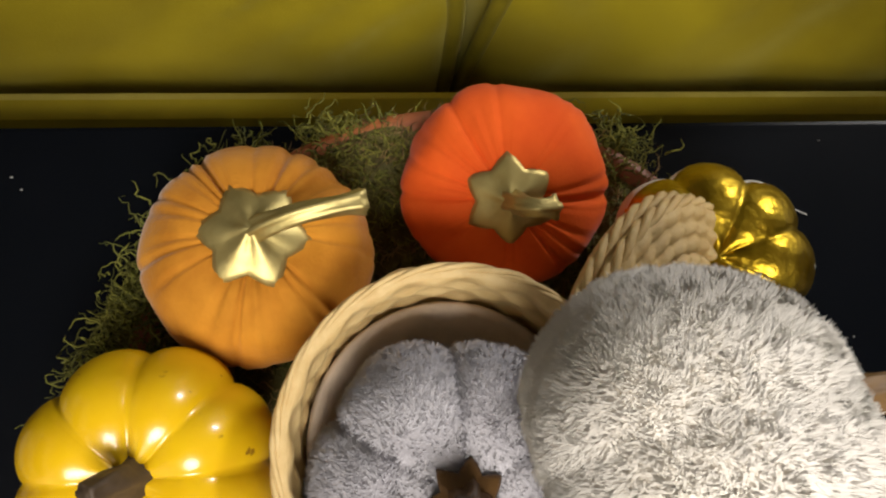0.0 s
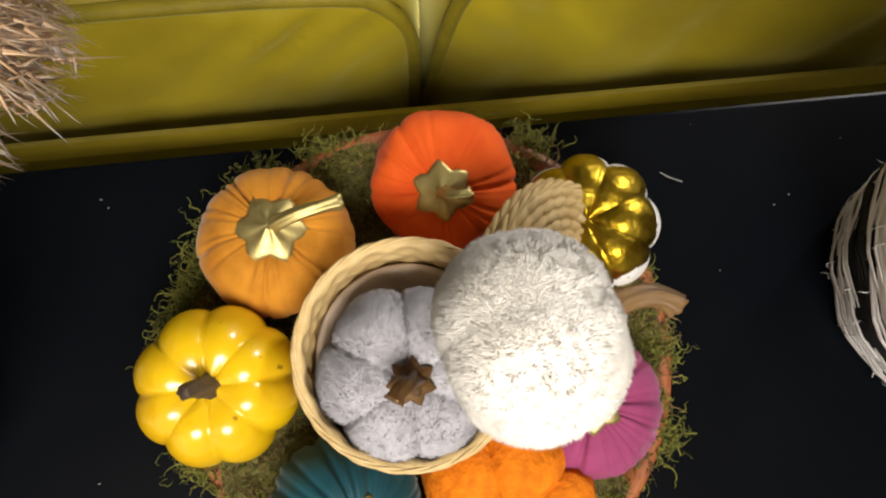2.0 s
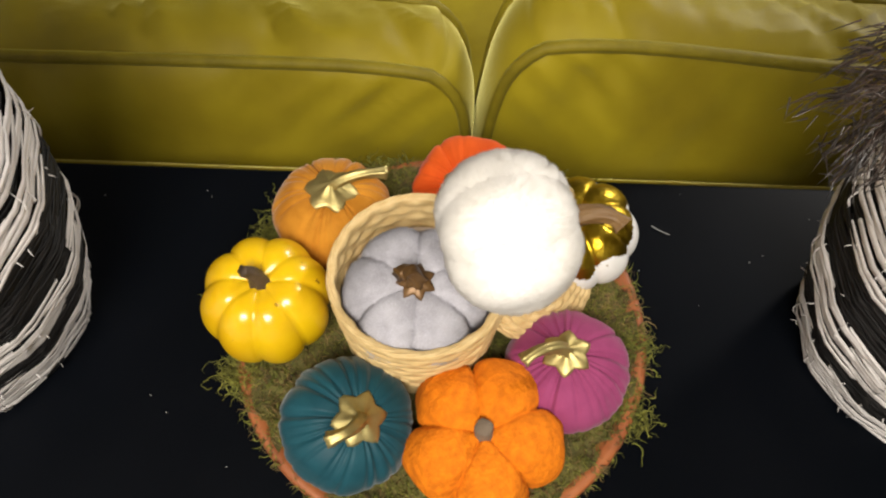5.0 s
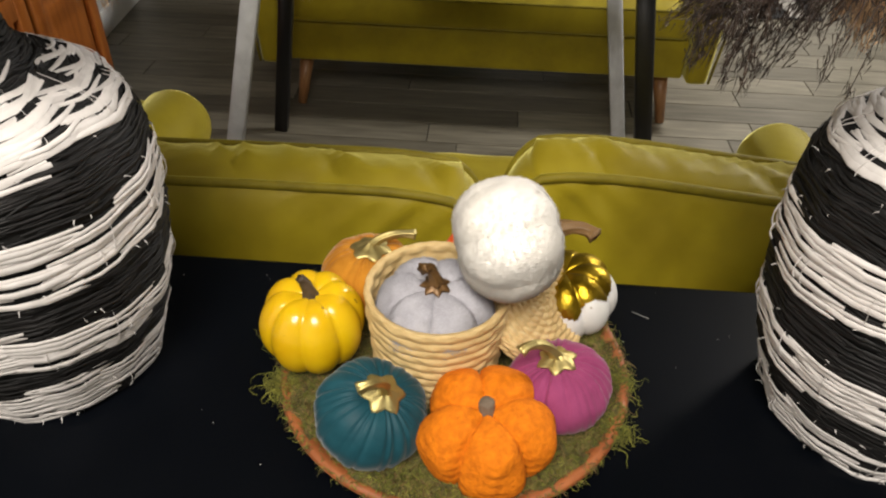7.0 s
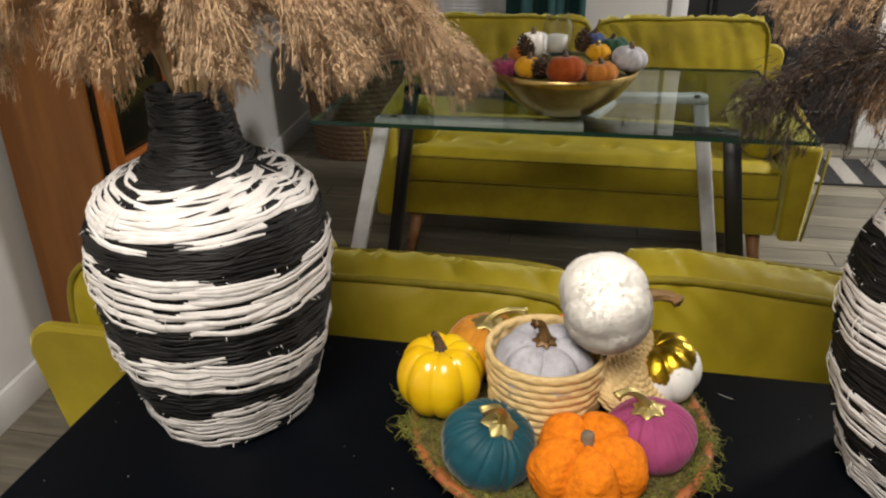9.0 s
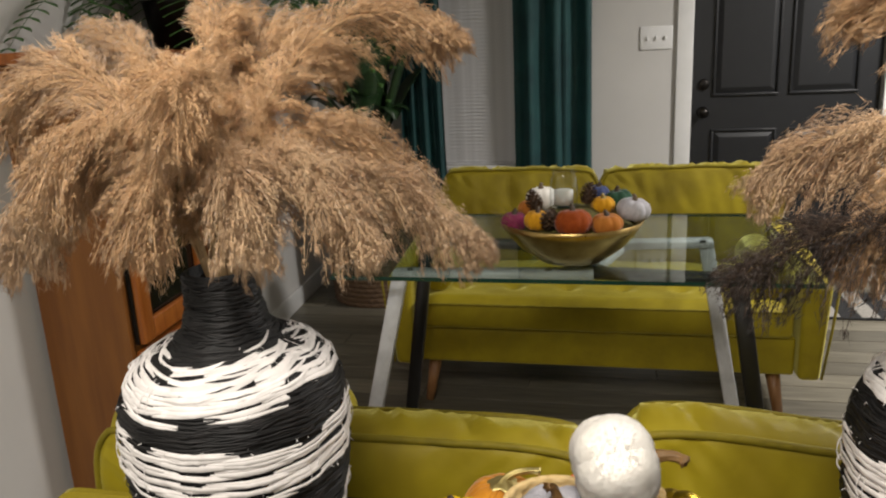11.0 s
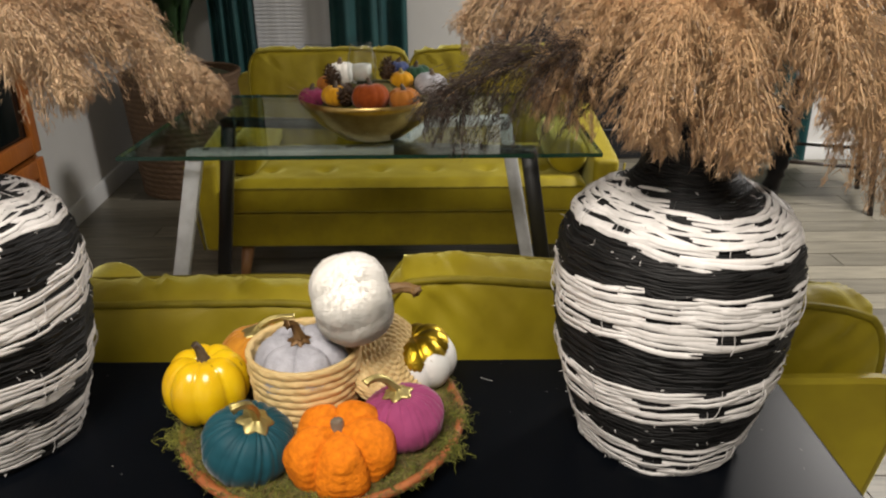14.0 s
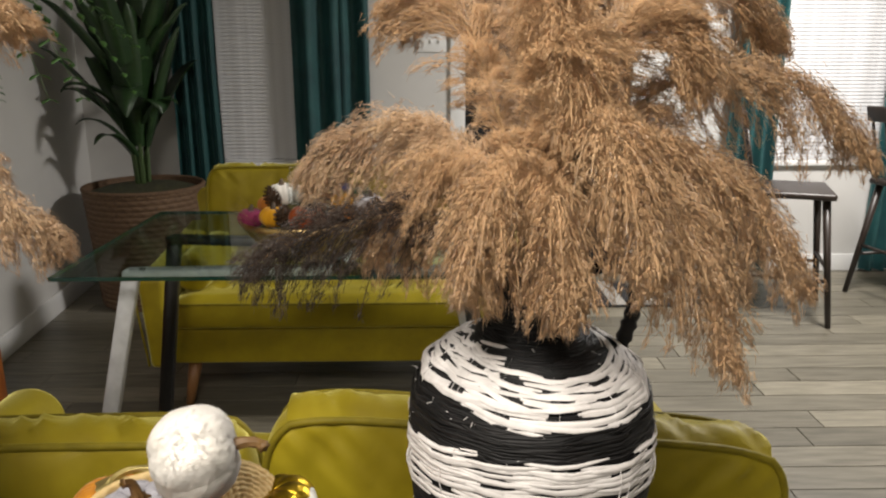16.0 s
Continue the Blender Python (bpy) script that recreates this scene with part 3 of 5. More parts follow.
def tilt(x, y, z, axis, spin=0):
    """A pose whose up axis points along axis."""
    return Matrix.Translation((x, y, z)) @ Vector(axis).normalized().to_track_quat("Z", "Y").to_matrix().to_4x4() @ pose(0, 0, 0, 0, 0, spin)


def local(m, p):
    return m.inverted() @ Vector(p)


def brass_pumpkin(m, r, h, material, label, seed, star, tip, bend, lobes=0, depth=0.0, pleats=40, gather=0.13):
    """A stuffed cloth pumpkin with a brass star and a bent brass stem; tip and bend are world places for the stem."""
    t = thing("pumpkin", m, label, "pumpkin", "pumpkins in the dish")
    part("body", gourd_bm(r, h, lobes, depth, seed, pleats=pleats, pleat_depth=gather, dip=0.16, lump=0.05, n_t=168), material, t)
    top = h / 2 * 0.84
    part("calyx", calyx_bm(star, 6, 0.34, top + 0.0065), BRASS, t, "star-shaped brass leaf")
    a, b = local(m, bend), local(m, tip)
    part("stem", stem_bm(((0, 0, top), (0, 0, top + 0.012), a, b), 0.0042, 0.0030, 0.0046), BRASS, t, "bent ribbed brass stem")
    return t


MOSS_Z = 0.750
dish = thing("dish", pose(0.016, -0.15, TABLE_Z), "shallow round red-brown terracotta dish on the black table", "dish")
part("bowl", lathe_bm([(0, 0.0), (0.112, 0.0), (0.120, 0.002), (0.140, 0.019), (0.1455, 0.0215), (0.147, 0.025), (0.1455, 0.0285), (0.141, 0.029), (0.136, 0.0255), (0.116, 0.010), (0, 0.008)], 96), TERRACOTTA, dish)

# moss: an uneven bed and thousands of curled threads
bed = bmesh.new()
rings = []
for j in range(1, 25):
    q = j / 24
    ring = []
    for i in range(96):
        a = 2 * math.pi * i / 96
        x, y = 0.141 * q * math.cos(a), 0.141 * q * math.sin(a)
        z = 0.0235 + 0.004 * q ** 4 + 0.007 * noise.noise(Vector((x * 60, y * 60, 1))) + 0.003 * noise.noise(Vector((x * 190, y * 190, 4)))
        ring.append(bed.verts.new((x, y, z)))
    rings.append(ring)
mid = bed.verts.new((0, 0, 0.02))
for i in range(96):
    k = (i + 1) % 96
    bed.faces.new((mid, rings[0][i], rings[0][k]))
    for a, b in zip(rings, rings[1:]):
        bed.faces.new((a[i], b[i], b[k], a[k]))
moss = thing("moss", pose(0.016, -0.15, TABLE_Z), "dry green and brown sheet moss spilling over the dish", "moss", kind="stuff")
part("moss_bed", bed, MOSS_BED, moss)


def thread_mesh(name, roots, material, parent, length=(0.008, 0.02), width=0.00045, curl=1.0, steps=5, seed=1, up=0.5):
    """Thin curled threads, three-sided, from rows of (x, y, z, outward x, outward y)."""
    rg = np.random.RandomState(seed)
    verts, faces = [], []
    for x, y, z, ox, oy in roots:
        p = np.array([x, y, z], float)
        d = np.array([ox, oy, up]) + rg.normal(0, 0.55, 3)
        d /= np.linalg.norm(d)
        l = rg.uniform(*length)
        base = len(verts)
        for s in range(steps + 1):
            w = width * (1 - 0.75 * s / steps)
            q = np.cross(d, [0.31, 0.52, 0.79])
            q /= np.linalg.norm(q) + 1e-9
            o = np.cross(d, q)
            for k in range(3):
                a = 2.094 * k
                verts.append(p + w * (math.cos(a) * q + math.sin(a) * o))
            d = d + rg.normal(0, 0.55 * curl, 3)
            d[2] -= 0.10
            d /= np.linalg.norm(d)
            p = p + d * l / steps
        for s in range(steps):
            for k in range(3):
                a, b = base + 3 * s + k, base + 3 * s + (k + 1) % 3
                faces.append((a, b, b + 3, a + 3))
    return from_np(name, verts, faces, material, parent)


def moss_roots(count, seed, rim, keep):
    rg = np.random.RandomState(seed)
    out = []
    while len(out) < count:
        a = rg.uniform(0, 2 * math.pi)
        q = 0.138 * (rg.uniform(0.86, 1.06) if rim else math.sqrt(rg.uniform(0.05, 1)))
        x, y = q * math.cos(a), q * math.sin(a)
        patch = noise.noise(Vector((x * 22, y * 22, 3.0 + seed * 0)))
        if keep(patch, a, rg.uniform(0, 1)):
            out.append((x, y, 0.0225 + 0.004 * (q / 0.141) ** 4 + 0.007 * noise.noise(Vector((x * 60, y * 60, 1))) + 0.003 * noise.noise(Vector((x * 190, y * 190, 4))), math.cos(a) * (0.9 if rim else 0.15), math.sin(a) * (0.9 if rim else 0.15)))
    return out


def spill(a):
    """How far the moss hangs over the rim, by direction: much at the back left, little at the front."""
    return 0.65 + 0.4 * math.sin(2.3 * a + 0.6) * math.sin(a * 5.1) + (0.45 if 1.2 < a < 3.6 else 0)


thread_mesh("green_threads", moss_roots(9500, 3, False, lambda p, a, u: p > -0.1 or u < 0.25), MOSS_GREEN, moss, (0.006, 0.013), 0.0005, 1.5, 4, seed=3)
thread_mesh("brown_threads", moss_roots(7000, 4, False, lambda p, a, u: p < 0.08 or u < 0.2), MOSS_BROWN, moss, (0.006, 0.014), 0.0005, 1.5, 4, seed=4)
thread_mesh("rim_threads", moss_roots(3400, 5, True, lambda p, a, u: u < spill(a)), MOSS_GREEN, moss, (0.006, 0.014), 0.00055, 1.25, 5, seed=5, up=0.2)
thread_mesh("brown_rim_threads", moss_roots(2300, 6, True, lambda p, a, u: u < spill(a) + 0.1), MOSS_BROWN, moss, (0.005, 0.013), 0.00055, 1.25, 5, seed=6, up=0.25)
tufts = [(-0.105, 0.105, 0.03), (-0.125, 0.075, 0.028), (0.035, 0.135, 0.02), (0.075, 0.128, 0.03), (-0.145, 0.035, 0.03), (-0.148, 0.012, 0.026), (-0.140, -0.04, 0.02), (0.135, -0.01, 0.02), (0.13, -0.06, 0.018), (-0.055, 0.132, 0.022), (-0.118, 0.09, 0.03), (-0.138, 0.05, 0.03), (-0.132, 0.062, 0.03), (-0.09, 0.118, 0.03), (-0.147, 0.02, 0.03)]
rg = np.random.RandomState(9)
roots = []
for tx, ty, size in tufts:
    l = math.hypot(tx, ty)
    for _ in range(150):
        roots.append((tx + rg.normal(0, 0.007), ty + rg.normal(0, 0.007), 0.024 + rg.uniform(0, 0.006), tx / l * 0.8, ty / l * 0.8))
thread_mesh("stray_tufts", roots, MOSS_GREEN, moss, (0.009, 0.024), 0.0006, 1.5, 9, seed=10, up=0.55)

# glazed yellow pumpkin
m = tilt(-0.103, -0.151, 0.7935, (0.02, -0.03, 1), 12)
p = thing("pumpkin", m, "glossy yellow glazed ceramic pumpkin with dark stem", "pumpkin", "pumpkins in the dish")
part("body", gourd_bm(0.0438, 0.083, 8, 0.10, 2, sharp=0.75, dip=0.26), YELLOW, p)
part("stem", stem_bm(((0, 0, 0.028), (0, 0, 0.036), (-0.001, 0.003, 0.043), (-0.006, 0.004, 0.049)), 0.0058, 0.0032, 0.0036, 5, 0.15), STEM_DARK, p)

brass_pumpkin(tilt(-0.067, -0.074, 0.783, (0.03, 0.06, 1), 20), 0.044, 0.066, AMBER, "amber velvet pumpkin with a brass star and bent stem", 3, 0.0210, (-0.027, -0.064, 0.824), (-0.045, -0.068, 0.830))
brass_pumpkin(tilt(0.033, -0.047, 0.777, (-0.14, -0.42, 0.90), 50), 0.0435, 0.060, RED_ORANGE, "bright orange cotton pumpkin with a brass star, behind the basket", 4, 0.0185, (0.042, -0.066, 0.817), (0.033, -0.068, 0.822), gather=0.09)
brass_pumpkin(tilt(-0.043, -0.229, 0.778, (0.36, -0.16, 1), 10), 0.0435, 0.070, TEAL, "dark teal cloth pumpkin with a brass star and bent stem", 5, 0.0185, (-0.046, -0.254, 0.834), (-0.028, -0.250, 0.844))
brass_pumpkin(tilt(0.100, -0.187, 0.777, (-0.14, 0.06, 1), 75), 0.042, 0.061, PINK, "magenta cotton pumpkin with a brass star and bent stem", 6, 0.0170, (0.066, -0.199, 0.824), (0.078, -0.190, 0.834))

# knitted orange pumpkin
m = tilt(0.044, -0.235, 0.776, (-0.02, -0.14, 1), 36)
p = thing("pumpkin", m, "chunky orange knitted pumpkin with a grey felt stem", "pumpkin", "pumpkins in the dish")
part("body", gourd_bm(0.0525, 0.074, 5, 0.25, 7, 150, 84, sharp=0.5, dip=0.26, rib=0.009, lump=0.09), KNIT, p)
part("stem", stem_bm(((0, 0, 0.018), (0, 0, 0.024), (0.001, 0.002, 0.029), (0.001, 0.003, 0.034)), 0.0062, 0.0058, 0.0052, 4, 0.06), STEM_GREY, p)

# speckled white pumpkin, gilded on top
m = tilt(0.1135, -0.084, 0.783, (-0.26, -0.04, 1), 8)
p = thing("pumpkin", m, "white speckled ceramic pumpkin with a gilded top", "pumpkin", "pumpkins in the dish")
part("body", gourd_bm(0.0425, 0.072, 8, 0.10, 8, sharp=0.7, dip=0.2), WHITE_SPECK, p)
cap = gourd_bm(0.0430, 0.0729, 8, 0.10, 8, sharp=0.7, dip=0.2)
drop = [v for v in cap.verts if v.co.z < 0.0125 + 0.006 * noise.noise(Vector((v.co.x * 60, v.co.y * 60, 2))) + 0.004 * math.sin(6 * math.atan2(v.co.y, v.co.x))]
bmesh.ops.delete(cap, geom=drop, context="VERTS")
part("gilding", cap, GOLD_LEAF, p, "crinkled gold leaf cap")


def fur_mesh(name, surface, count, length, width, material, parent, seed, droop=0.2, spread=0.5):
    """Short plush tufts standing on a body mesh."""
    rg = np.random.RandomState(seed)
    surface.calc_loop_triangles() if hasattr(surface, "calc_loop_triangles") else None
    tri = np.array([[surface.vertices[i].co[:] for i in t.vertices] for t in surface.loop_triangles])
    e1, e2 = tri[:, 1] - tri[:, 0], tri[:, 2] - tri[:, 0]
    cr = np.cross(e1, e2)
    area = np.linalg.norm(cr, axis=1)
    pick = rg.choice(len(tri), count, p=area / area.sum())
    u, v = rg.uniform(size=count), rg.uniform(size=count)
    flip = u + v > 1
    u[flip], v[flip] = 1 - u[flip], 1 - v[flip]
    p = tri[pick, 0] + e1[pick] * u[:, None] + e2[pick] * v[:, None]
    n = cr[pick] / area[pick][:, None]
    clump = np.array([noise.noise_vector(Vector(q * 260))[:] for q in p])
    d = n + rg.normal(0, spread * 0.5, (count, 3)) + clump * spread
    d /= np.linalg.norm(d, axis=1)[:, None]
    side = np.cross(d, rg.normal(size=(count, 3)))
    side /= np.linalg.norm(side, axis=1)[:, None]
    other = np.cross(d, side)
    l = length * rg.uniform(0.6, 1.2, count)[:, None]
    bend = clump * length * 0.35
    w = width
    verts = np.concatenate([p + side * w, p - side * w * 0.5 + other * w * 0.87, p - side * w * 0.5 - other * w * 0.87, p + d * l + bend])
    i = np.arange(count)
    a, b, c, t = (i + k * count for k in range(4))
    ob = tri_mesh(name, verts, np.concatenate([np.stack(x, 1) for x in ((a, b, t), (b, c, t), (c, a, t))]), material, parent)
    # plush shades like the round body that it covers
    soft_n = np.tile(n + 0.15 * (d - n), (4, 1))
    soft_n /= np.linalg.norm(soft_n, axis=1)[:, None]
    ob.data.normals_split_custom_set_from_vertices(soft_n.tolist())
    return ob


# woven basket
def weave_bm(r0, r1, h, rows, cells, amp, inner=0.0035, n=None):
    """A woven wall: rows of slanted, overlapping strands; with an inner skin."""
    n = n or cells * 6
    per = 7
    bm = bmesh.new()
    rings = []
    for j in range(rows * per + 1):
        q = j / (rows * per)
        row, f = divmod(j, per)
        ring = []
        for i in range(n):
            a = 2 * math.pi * i / n
            c = (i / n * cells + 0.5 * (row % 2) + 0.55 * (f / per)) % 1.0
            wob = 0.72 + 0.42 * noise.noise(Vector((math.cos(a) * 5, math.sin(a) * 5, row * 0.7)))
            bulge = math.sin(math.pi * f / per) ** 0.6 * (0.35 + 0.65 * math.sin(math.pi * c) ** 0.7)
            r = r0 + (r1 - r0) * q + amp * bulge * wob
            ring.append(bm.verts.new((r * math.cos(a), r * math.sin(a), h * q + 0.0012 * noise.noise(Vector((math.cos(a) * 3, math.sin(a) * 3, row * 1.1))))))
        rings.append(ring)
    top = [bm.verts.new(((r1 - inner) * math.cos(2 * math.pi * i / n), (r1 - inner) * math.sin(2 * math.pi * i / n), h)) for i in range(n)]
    rings.append(top)
    for j in range(rows * 4 - 1, 3, -1):
        q = j / (rows * 4)
        r = r0 + (r1 - r0) * q - inner
        rings.append([bm.verts.new(((r - 0.0022 * abs(math.sin(math.pi * (j / 4))) * (0.5 + 0.5 * math.sin(cells * 2 * math.pi * i / n + (j // 4) * 3))) * math.cos(2 * math.pi * i / n),
                                    (r - 0.0022 * abs(math.sin(math.pi * (j / 4))) * (0.5 + 0.5 * math.sin(cells * 2 * math.pi * i / n + (j // 4) * 3))) * math.sin(2 * math.pi * i / n), h * q)) for i in range(n)])
    for a, b in zip(rings, rings[1:]):
        for i in range(n):
            k = (i + 1) % n
            bm.faces.new((a[i], a[k], b[k], b[i]))
    return bm


def braid_ring(r, z, thick, turns, strands=3, n=220, squash=1.0):
    """Strands that wind round one another along a circle."""
    bm = bmesh.new()
    for s in range(strands):
        pts = []
        for i in range(n):
            a = 2 * math.pi * i / n
            ph = turns * a + 2 * math.pi * s / strands
            rr = r + thick * 0.55 * math.cos(ph)
            pts.append((rr * math.cos(a), rr * math.sin(a), z + thick * 0.55 * squash * math.sin(ph)))
        tube_bm(pts, thick * 0.62, 6, bm=bm, closed=True)
    return bm


basket = thing("basket", pose(0.0, -0.147, MOSS_Z - 0.004), "round pale raffia basket standing in the moss", "basket")
part("wall", weave_bm(0.0505, 0.0570, 0.092, 11, 17, 0.0030), SEAGRASS, basket)
part("rim", braid_ring(0.0565, 0.0912, 0.0016, 9, 3, 420, 0.8), SEAGRASS, basket, "braided raffia rim")
part("bottom", lathe_bm([(0, 0.002), (0.05, 0.002), (0.05, 0.006), (0, 0.006)], 40), SEAGRASS, basket)
part("lining", lathe_bm([(0.0495, 0.050), (0.0490, 0.0625), (0.0475, 0.0655), (0.0445, 0.0635), (0.036, 0.050), (0.022, 0.040), (0.0, 0.036)], 48), LINING, basket, "beige felt lining")

m = tilt(-0.0015, -0.158, 0.823, (0.02, -0.12, 1), 20)
p = thing("pumpkin", m, "soft grey plush pumpkin lying in the raffia basket", "pumpkin")
body = part("body", gourd_bm(0.0465, 0.066, 6, 0.15, 9, 96, 48, sharp=0.6, dip=0.22, lump=0.05), GREY_FUR, p)
fur = fur_mesh("plush_fur", body.data, 30000, 0.0021, 0.00030, PLUSH_GREY, p, 2, spread=0.5)
part("calyx", calyx_bm(0.0125, 7, 0.40, 0.0325, 0.66), STEM_BRONZE, p, "scalloped bronze-brown leaf")
part("stem", stem_bm(((0, 0, 0.031), (0, 0.002, 0.042), (-0.003, 0.005, 0.048), (-0.011, 0.001, 0.050)), 0.0042, 0.0034, 0.0046), STEM_BRONZE, p, "bent bronze-brown stem")

# lid leaning on the basket
m = tilt(0.0820, -0.118, 0.806, (0.62, -0.38, 0.68))
lid = thing("woven_lid", m, "round raffia lid leaning on the basket", "lid")
bm = bmesh.new()
n = 168
rings = []
for j in range(61):
    q = j / 60
    row, f = divmod(q * 9, 1)
    ring = []
    for i in range(n):
        a = 2 * math.pi * i / n
        c = (i / n * (8 + 3 * row) + 0.5 * (row % 2) + 0.5 * f) % 1.0
        b = math.sin(math.pi * f) ** 0.6 * (0.3 + 0.7 * math.sin(math.pi * c) ** 0.7)
        r = 0.002 + 0.053 * q
        ring.append(bm.verts.new((r * math.cos(a), r * math.sin(a), 0.006 - 0.006 * q * q + 0.0030 * b)))
    rings.append(ring)
bm.faces.new(rings[0])
low = [bm.verts.new((0.054 * math.cos(2 * math.pi * i / n), 0.054 * math.sin(2 * math.pi * i / n), -0.012)) for i in range(n)]
bm.faces.new(low[::-1])
rings.append(low)
for a, b in zip(rings, rings[1:]):
    for i in range(n):
        k = (i + 1) % n
        bm.faces.new((a[i], b[i], b[k], a[k]))
part("cover", bm, SEAGRASS, lid)
for z in (-0.0012, -0.0075):
    part("rim", braid_ring(0.0550, z, 0.0026, 12, 3, 300), SEAGRASS, lid, "braided raffia edge")

# white plush pumpkin, lying on its side
m = tilt(0.051, -0.147, 0.889, (0.94, 0.22, 0.16), 15)
p = thing("pumpkin", m, "fluffy white plush pumpkin with yellowed patches, lying on its side", "pumpkin")
body = part("body", gourd_bm(0.0445, 0.079, 6, 0.055, 12, 96, 48, sharp=1.2, dip=0.12, lump=0.03), WHITE_FUR, p)
fur_mesh("plush_fur", body.data, 72000, 0.0034, 0.00042, PLUSH_WHITE, p, 5, spread=0.30)
part("stem", stem_bm(((0, 0, 0.028), (0, 0, 0.045), (0.001, -0.002, 0.058), (-0.012, -0.003, 0.064)), 0.0056, 0.0042, 0.0058, 6, 0.2), STEM_WOOD, p, "curved brown resin stem")

# ---- raffia vases with pampas grass ----
RAFFIA_BLACK = mat("black_raffia", (0.013, 0.012, 0.012), 0.55, color2=(0.007, 0.007, 0.007), scale=60, island=0.5, spec=0.25)
RAFFIA_WHITE = mat("white_raffia", (0.71, 0.68, 0.66), 0.6, color2=(0.60, 0.57, 0.55), scale=60, island=0.12)
VASE_CORE = mat("black_wicker_core", (0.006, 0.006, 0.006), 0.7, scale=60, bump=0.6, bump_scale=150, bump_distance=0.003)
PAMPAS = mat("tan_pampas", (0.66, 0.43, 0.24), 0.85, color2=(0.54, 0.33, 0.17), scale=14, island=0.17, sheen=0.3, spec=0.15)
PAMPAS_PALE = mat("pale_tan_pampas", (0.70, 0.49, 0.30), 0.85, color2=(0.48, 0.30, 0.17), scale=14, island=0.17, sheen=0.3, spec=0.15)
PAMPAS_DARK = mat("dark_brown_pampas", (0.060, 0.038, 0.027), 0.85, color2=(0.036, 0.023, 0.016), scale=14, island=0.4, sheen=0.2, spec=0.2)
STALK = mat("dry_stalk", (0.50, 0.34, 0.17), 0.7, scale=30, stretch=(3, 3, 0.4))

VASE_PROFILE = [(0.0, 0.079), (0.02, 0.085), (0.06, 0.098), (0.10, 0.107), (0.15, 0.1125), (0.195, 0.1135), (0.225, 0.110), (0.250, 0.097), (0.266, 0.076), (0.276, 0.054), (0.288, 0.042), (0.31, 0.036), (0.345, 0.035)]
BANDS = [(-0.01, 0.046), (0.074, 0.114), (0.152, 0.203), (0.236, 0.272)]


def vase_radius(h):
    return float(np.interp(h, [a for a, _ in VASE_PROFILE], [b for _, b in VASE_PROFILE]))


POSTS = 13


def strand_mesh(name, strands, material, parent):
    """Flat raffia strips laid round the vase, drawn straight from post to post: rows of (start angle, sweep, height, climb, half width, proud, wave)."""
    a0, sweep, h0, climb, width, proud, wave = (c[:, None] for c in np.array(strands).T)
    steps, n = 5, len(strands)
    q = np.linspace(0, 1, steps + 1)[None, :]
    hs, rs = np.array(VASE_PROFILE).T
    a = a0 + sweep * q
    h = np.clip(h0 + climb * q + 0.0006 * np.sin(q * 6.3 + wave), 0.001, 0.343)
    step = 2 * math.pi / POSTS
    facet = np.cos(step / 2) / np.cos(a % step - step / 2)
    r = np.interp(h, hs, rs) * (0.15 + 0.85 * facet) * 1.012 + proud * np.sin(np.pi * (0.12 + 0.76 * q))
    slope = (np.interp(h + 0.004, hs, rs) - np.interp(h - 0.004, hs, rs)) / 0.008
    w = width * (0.6 + 0.4 * np.sin(np.pi * q))
    length = np.hypot(1, slope)
    verts = []
    for u, o in ((1, 0.0), (0.6, 0.0006), (-0.6, 0.0006), (-1, 0.0)):
        rr = r + slope / length * u * w + o / length
        verts.append(np.stack((rr * np.cos(a), rr * np.sin(a), h + u * w / length - o * slope / length), -1))
    verts = np.stack(verts, 2).reshape(-1, 3)
    base = (np.arange(n)[:, None] * 4 * (steps + 1) + 4 * np.arange(steps)[None, :]).reshape(-1)
    tris = []
    for k in range(3):
        i = base + k
        tris += [np.stack((i, i + 4, i + 5), 1), np.stack((i, i + 5, i + 1), 1)]
    return tri_mesh(name, verts, np.concatenate(tris), material, parent)


def band_edge(a, k, seed):
    """How the edge of a white band wanders round the vase."""
    return 0.0045 * math.sin(a * 2 + k * 1.7 + seed) + 0.002 * math.sin(a * 5 + seed * 2 + k)


